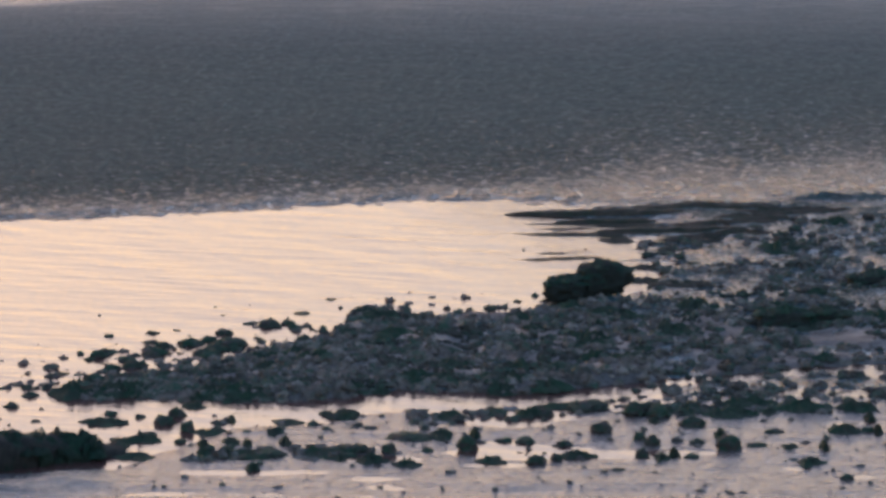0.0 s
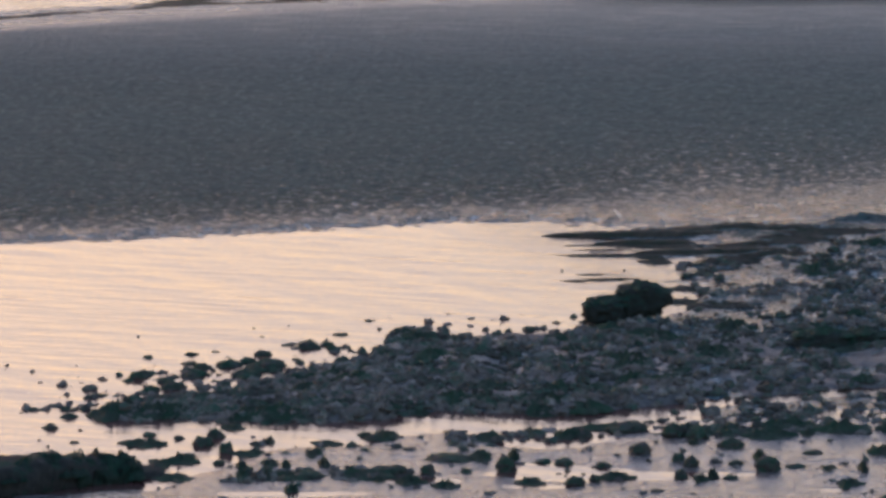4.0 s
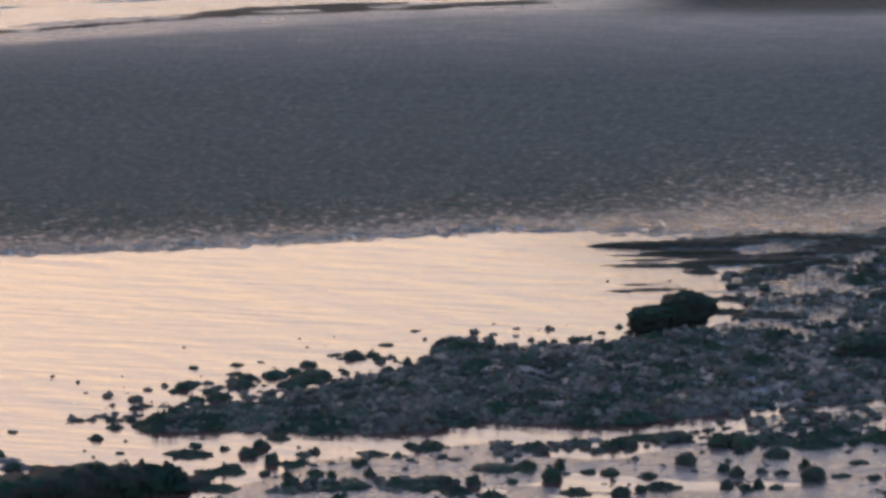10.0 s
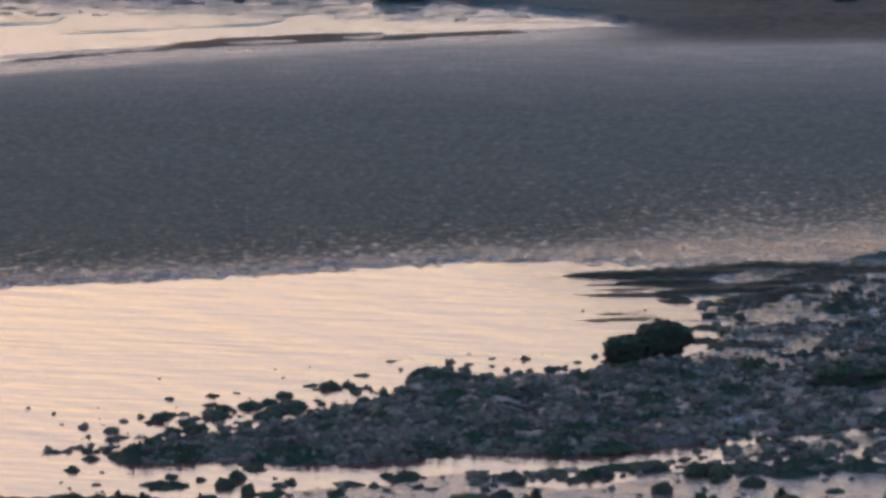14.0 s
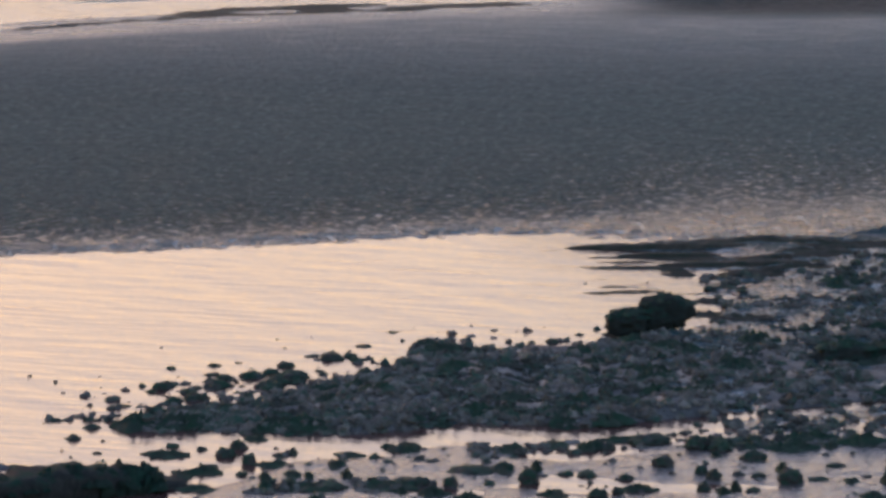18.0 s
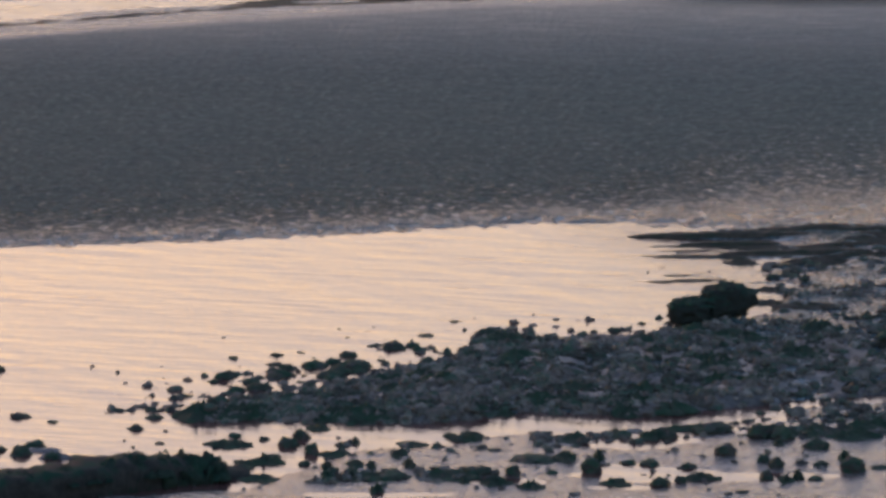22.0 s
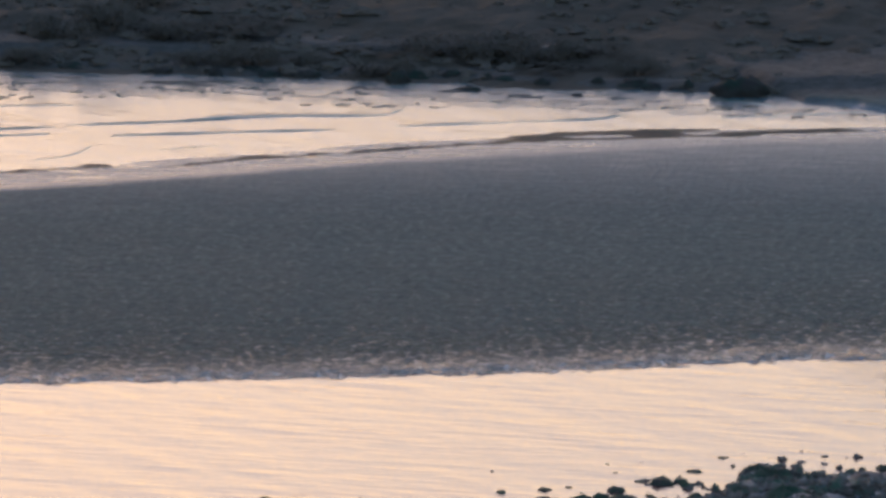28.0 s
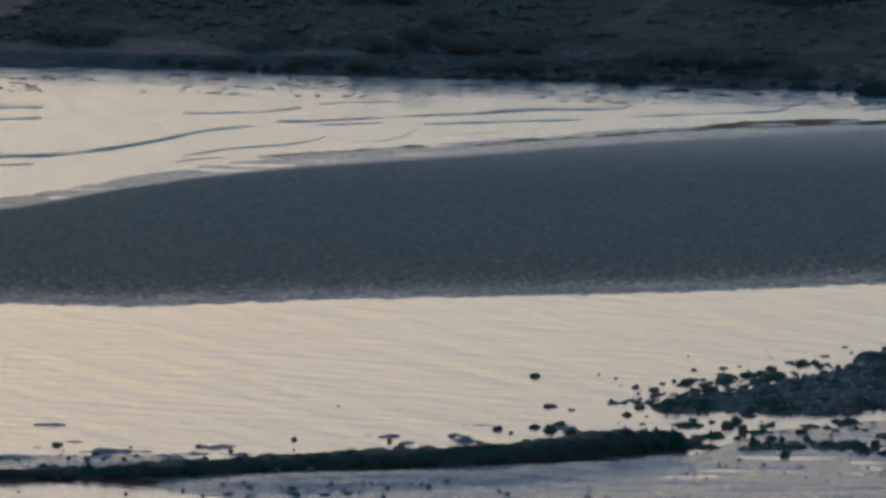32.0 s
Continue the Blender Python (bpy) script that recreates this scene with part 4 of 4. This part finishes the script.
for k, (x, y, wide, high) in enumerate(MATS):
    ob = new("weed_mat", MAT_SHAPES[k % 7])
    ob.matrix_basis = Matrix.Translation((x, y + 0.15, max(ground_z(x, y), 0.0))) @ Matrix.Diagonal((wide * 0.82, random.uniform(0.25, 0.45), high * 0.85, 1)) @ pose(0, 0, 0, 0, 0, random.choice((0, 180)))
    tagged(ob, "low ragged mat of dark green weed on mud", "seaweed", "weed mats before the shingle")

random.seed(4)
for k in range(34):
    x = random.uniform(-1.9, 4.4)
    y = random.choice((-3.75, -4.25, -4.75, -5.15, -5.6, -6.0)) + 0.05 * x + random.uniform(-0.18, 0.18)
    if y > float(shingle_front(np.array([x]))[0]) - 0.75:
        continue
    wide = 0.08 + 0.22 * random.random() ** 1.6
    ob = new("weed_mat", MAT_SHAPES[k % 7])
    ob.matrix_basis = Matrix.Translation((x, y, max(ground_z(x, y), 0.0))) @ Matrix.Diagonal((wide, random.uniform(0.2, 0.45), random.uniform(0.035, 0.075), 1)) @ pose(0, 0, 0, 0, 0, random.choice((0, 180)))
    tagged(ob, "low ragged mat of dark green weed on mud", "seaweed", "weed mats before the shingle")

random.seed(9)
spread = spots_in(75, -2.6, 5.8, -3.4, 6.3, dense, 0.16, 0.5, (0.15, 0.25)) + spots_in(16, -2.6, 1.8, -3.6, -2.2, brink, 0.2, 0.5, (0.15, 0.25))
for k, (x, y, z, w, d, h, a) in enumerate(spread):
    ob = new("weed_clump", MAT_SHAPES[k % 7])
    ob.matrix_basis = Matrix.Translation((x, y, z + 0.03)) @ Matrix.Diagonal((w, d * 1.1, min(h, 0.085), 1)) @ pose(0, 0, 0, 0, 0, math.degrees(a))
    tagged(ob, "dark clump of bladderwrack on the wet shingle", "seaweed", "weed clumps on the shingle")

along = spots_in(130, -10.8, -2.6, -9.2, -3.6, lambda x, y: np.clip(1 - np.abs(y - np.interp(x, [-10.2, -6.3, -3.1], [-7.3, -7.0, -5.6])) / 1.1, 0, 1), 0.025, 0.12, (0.4, 0.7))
along += spots_in(90, -10.5, -3.0, -9.9, -8.0, lambda x, y: (y < np.interp(x, [-10.2, -6.3, -3.1], [-9.1, -8.6, -7.9])) * 1.0, 0.025, 0.1, (0.4, 0.7))
tagged(joined("timber_stones", along, SHINGLE), "small dark stones strewn along the sunken timber", "stones", kind="stuff")

weed_ledge(1.08, 3.45, 6.5, 6.56, 0.22, 0.04, "low straight ledge thick with dark brown weed")
weed_ledge(2.1, 3.9, 6.72, 6.68, 0.3, 0.075, "low ledge thick with dark brown weed")
# lower strips: weed awash, with the ledge's reddish reflection built in
weed_ledge(1.9, 3.45, 5.55, 5.65, 0.2, 0.03, "flat thin strip for awash weed and the ledge's reflection")
weed_ledge(1.55, 2.5, 6.05, 6.1, 0.12, 0.022, "flat thin strip for awash weed and the ledge's reflection")
for x, y, wide in ((2.9, 5.8, 0.4), (3.3, 6.1, 0.45), (3.5, 6.4, 0.4), (2.1, 5.05, 0.2), (2.75, 5.0, 0.35), (3.2, 5.4, 0.4), (3.8, 6.5, 0.5), (2.25, 2.9, 0.3), (2.6, 2.55, 0.35), (2.35, 3.6, 0.22)):
    ob = new("weed_mat", KELP_SHAPES[int(x * 10) % 7])
    ob.matrix_basis = Matrix.Translation((x, y, max(ground_z(x, y), 0.0))) @ Matrix.Diagonal((wide * 1.7, 0.3, 0.03, 1))
    tagged(ob, "thin mat of dark brown weed on wet mud", "seaweed", "weed mats at the pool head")


# thin brown mats put in for ripple shade and mud awash
wisp_rng = random.Random(14)
for k in range(13):
    x, y = wisp_rng.uniform(1.35, 2.6), wisp_rng.uniform(3.4, 6.3)
    ob = new("weed_mat", KELP_SHAPES[k % 7])
    ob.matrix_basis = Matrix.Translation((x, y, max(ground_z(x, y), 0.0) - 0.002)) @ Matrix.Diagonal((wisp_rng.uniform(0.25, 0.8), wisp_rng.uniform(0.05, 0.13), 0.012, 1))
    tagged(ob, "thin brown wisp for ripple shade and awash mud", "seaweed", "weed mats at the pool head")


# long brown mats stand in for the ledge's reflection in rippled water
for k in range(12):
    x, y = wisp_rng.uniform(1.7, 3.2), wisp_rng.uniform(5.2, 6.3)
    ob = new("weed_mat", KELP_SHAPES[k % 7])
    ob.matrix_basis = Matrix.Translation((x, y, max(ground_z(x, y), 0.0) - 0.002)) @ Matrix.Diagonal((wisp_rng.uniform(0.5, 1.1), wisp_rng.uniform(0.08, 0.16), 0.012, 1))
    tagged(ob, "long brown strip standing in for the ledge's reflection", "seaweed", "weed mats at the pool head")


# ---- boulders and sand patches under the far bank ----
def bank_rock(x, y, wide, high):
    ob = new("bank_rock", BANK_SHAPES[len(bpy.data.objects) % 5])
    ob.matrix_basis = Matrix.Translation((x, y + 0.25 * wide, max(float(hill_height(np.array([x]), np.array([y]))[0]), -0.03) - 0.03)) @ Matrix.Diagonal((wide, wide * 0.7, high + 0.03, 1))
    tagged(ob, "dark wet boulder below the far bank", "boulder", "boulders under the far bank")


SHOAL = make_weedy_stone("brown_shoal_stone", (0.2, 0.17, 0.13), (0.34, 0.29, 0.22), (0.16, 0.16, 0.12))
WET_ROCK = make_weedy_stone("dark_wet_rock", (0.034, 0.036, 0.034), (0.056, 0.056, 0.05), (0.024, 0.046, 0.036), None, 0.06)
BANK_SHAPES = [mesh_from("bank_rock", stone_bm(s + 201, 3, 0.4, 0.15, -0.3, 0.3, 0.2), WET_ROCK) for s in range(5)]
bank_rock(-0.35, 24.65, 0.66, 0.24), bank_rock(1.66, 25.0, 0.36, 0.17), bank_rock(2.94, 24.7, 0.5, 0.24), bank_rock(2.33, 24.25, 0.27, 0.1)
bank_rock(-2.05, 24.6, 0.2, 0.06), bank_rock(-3.93, 25.5, 0.28, 0.16), bank_rock(-3.15, 24.95, 0.36, 0.08), bank_rock(0.05, 25.2, 0.3, 0.15)
bank_rock(3.5, 24.2, 0.5, 0.2), bank_rock(4.2, 24.0, 0.4, 0.2)


def sand_patch(x, y, wide, deep):
    def top(gx, gy):
        r = ((gx - x) / (wide / 2)) ** 2 + ((gy - y) / (deep / 2)) ** 2 + 0.5 * value_noise(gx * 3, gy * 2.5, 71, 3)
        return hill_height(gx, gy) + 0.035 - 0.12 * smooth(r, 0.6, 1.3)
    ob = sheet("sand_patch", np.linspace(x - wide * 0.75, x + wide * 0.75, 40), np.linspace(y - deep * 0.75, y + deep * 0.75, 40), top, SAND)
    tagged(ob, "pale patch of wet sand on the dark bank", "sand", kind="structure")


sand_patch(-2.3, 27.0, 0.4, 0.26)

flats = [(x, y, -0.006, w * 2.6, 0.05 + 0.3 * w, 0.014 + 0.05 * w, 0.25 * (a - 3.14) / 3.14) for x, y, z, w, d, h, a in spots_in(280, -15, 4, 22.0, 27.8, reef, 0.02, 0.09)]
tagged(joined("reef_stones", flats, SHOAL), "flat brown stones and weed breaking the far channel's surface", "stones", kind="stuff")


# ---- dark scrub on the far bank ----
def bush_meshes(seed):
    """Stems and a ragged crown of small leaves, one metre wide."""
    rng = random.Random(seed)
    lobes = [(rng.uniform(-0.4, 0.4), rng.uniform(-0.25, 0.25), rng.uniform(0.05, 0.42), rng.uniform(0.12, 0.26)) for _ in range(10)]
    stems, crown = bmesh.new(), bmesh.new()
    for x, y, z, r in lobes:
        a, b = Vector((x * 0.2, y * 0.2, -0.1)), Vector((x, y, z))
        side = Vector((0.012, 0, 0)), Vector((0, 0.012, 0)), Vector((-0.01, -0.01, 0))
        low, high = [stems.verts.new(a + s * 2) for s in side], [stems.verts.new(b + s * 0.6) for s in side]
        for k in range(3):
            stems.faces.new((low[k], low[(k + 1) % 3], high[(k + 1) % 3], high[k]))
        for _ in range(260):
            d = Vector((rng.gauss(0, 1), rng.gauss(0, 1), rng.gauss(0, 1))).normalized() * r * rng.uniform(0.55, 1.15)
            d.z *= 0.8
            p = b + d
            u = Vector((rng.uniform(-1, 1), rng.uniform(-1, 1), rng.uniform(-1, 1))).normalized()
            v = u.orthogonal().normalized()
            s = rng.uniform(0.01, 0.022)
            crown.faces.new([crown.verts.new(p + q) for q in (u * s * 1.5, v * s * 0.7, u * -s * 1.5, v * -s * 0.7)])
    return mesh_from("trunk", stems, BANK), mesh_from("crown", crown, SCRUB)


SCRUB = make_weedy_stone("dark_scrub_leaves", (0.108, 0.098, 0.082), (0.14, 0.126, 0.106), (0.108, 0.104, 0.085), None, 0.0)
BUSHES = [bush_meshes(s) for s in range(6)]
bush_rng = random.Random(21)


def bush(x, y, wide, high):
    y += 0.4
    ob = new("bush")
    for name, me in zip(("trunk", "crown"), BUSHES[bush_rng.randrange(6)]):
        new(name, me).parent = ob
    z = float(hill_height(np.array([x]), np.array([y]))[0])
    ob.matrix_basis = Matrix.Translation((x, y, z - 0.02)) @ Matrix.Diagonal((wide, wide, high / 0.7, 1)) @ pose(0, 0, 0, 0, 0, bush_rng.uniform(-25, 25))
    tagged(ob, "low dark scrub bush on the rocky bank", "bush", "bushes on the far bank")


bush(-7.52, 27.15, 0.78, 0.36)
bush(-7.12, 27.64, 0.84, 0.42)
bush(-6.44, 27.13, 0.60, 0.30)
bush(-6.06, 26.10, 0.71, 0.24)
bush(-5.55, 26.05, 0.65, 0.27)
bush(-4.12, 25.61, 0.71, 0.24)
bush(-3.13, 26.18, 0.65, 0.30)
bush(-2.47, 26.07, 0.71, 0.30)
bush(-1.88, 26.25, 0.83, 0.24)
bush(-9.39, 27.35, 0.78, 0.24)
bush(-9.93, 26.64, 0.72, 0.18)
bush(-8.67, 26.56, 0.71, 0.24)
bush(-7.88, 26.22, 0.65, 0.24)
bush(-4.90, 25.94, 0.53, 0.24)
bush(-1.46, 25.46, 0.53, 0.24)
bush(-6.81, 28.60, 0.66, 0.30)

for k in range(16):
    bx = -14.0 + 19.0 * ((k * 0.618) % 1)
    by = float(bank_edge(np.array([bx]))[0]) + bush_rng.uniform(0.5, 8.0)
    if by < float(hill_back(np.array([bx]))[0]) - 0.6:
        bush(bx, by, bush_rng.uniform(0.8, 2.2), bush_rng.uniform(0.1, 0.34))


# ---- low growth and rubble that covers the far bank, and dark stones along its foot ----
def thicket(x, y):
    """How thick the growth stands: in clumps, thinner where the bank lies bare."""
    d = y - bank_edge(x) - 0.12
    return (d > 0) * (y < hill_back(x) - 0.2) * np.clip(0.55 + 1.6 * value_noise(x * 0.5, y * 0.28, 95, 4), 0.05, 1)


cover = np.array(spots_in(5200, -15.0, 5.5, 24.5, 37.0, thicket, 0.06, 0.3, (0.2, 0.42)))
cover[:, 2] = hill_height(cover[:, 0], cover[:, 1]) - 0.2 * cover[:, 5]
tagged(joined("bank_scrub", cover, SCRUB), "dense dark low scrub and rubble over the far bank", "scrub", kind="stuff")
foot_rng = random.Random(8)
for k in range(46):
    x = -13.5 + 17.0 * ((k * 0.618) % 1)
    edge = float(bank_edge(np.array([x]))[0])
    bank_rock(x, edge - foot_rng.uniform(-0.3, 0.0), foot_rng.uniform(0.1, 0.42), foot_rng.uniform(0.05, 0.13))
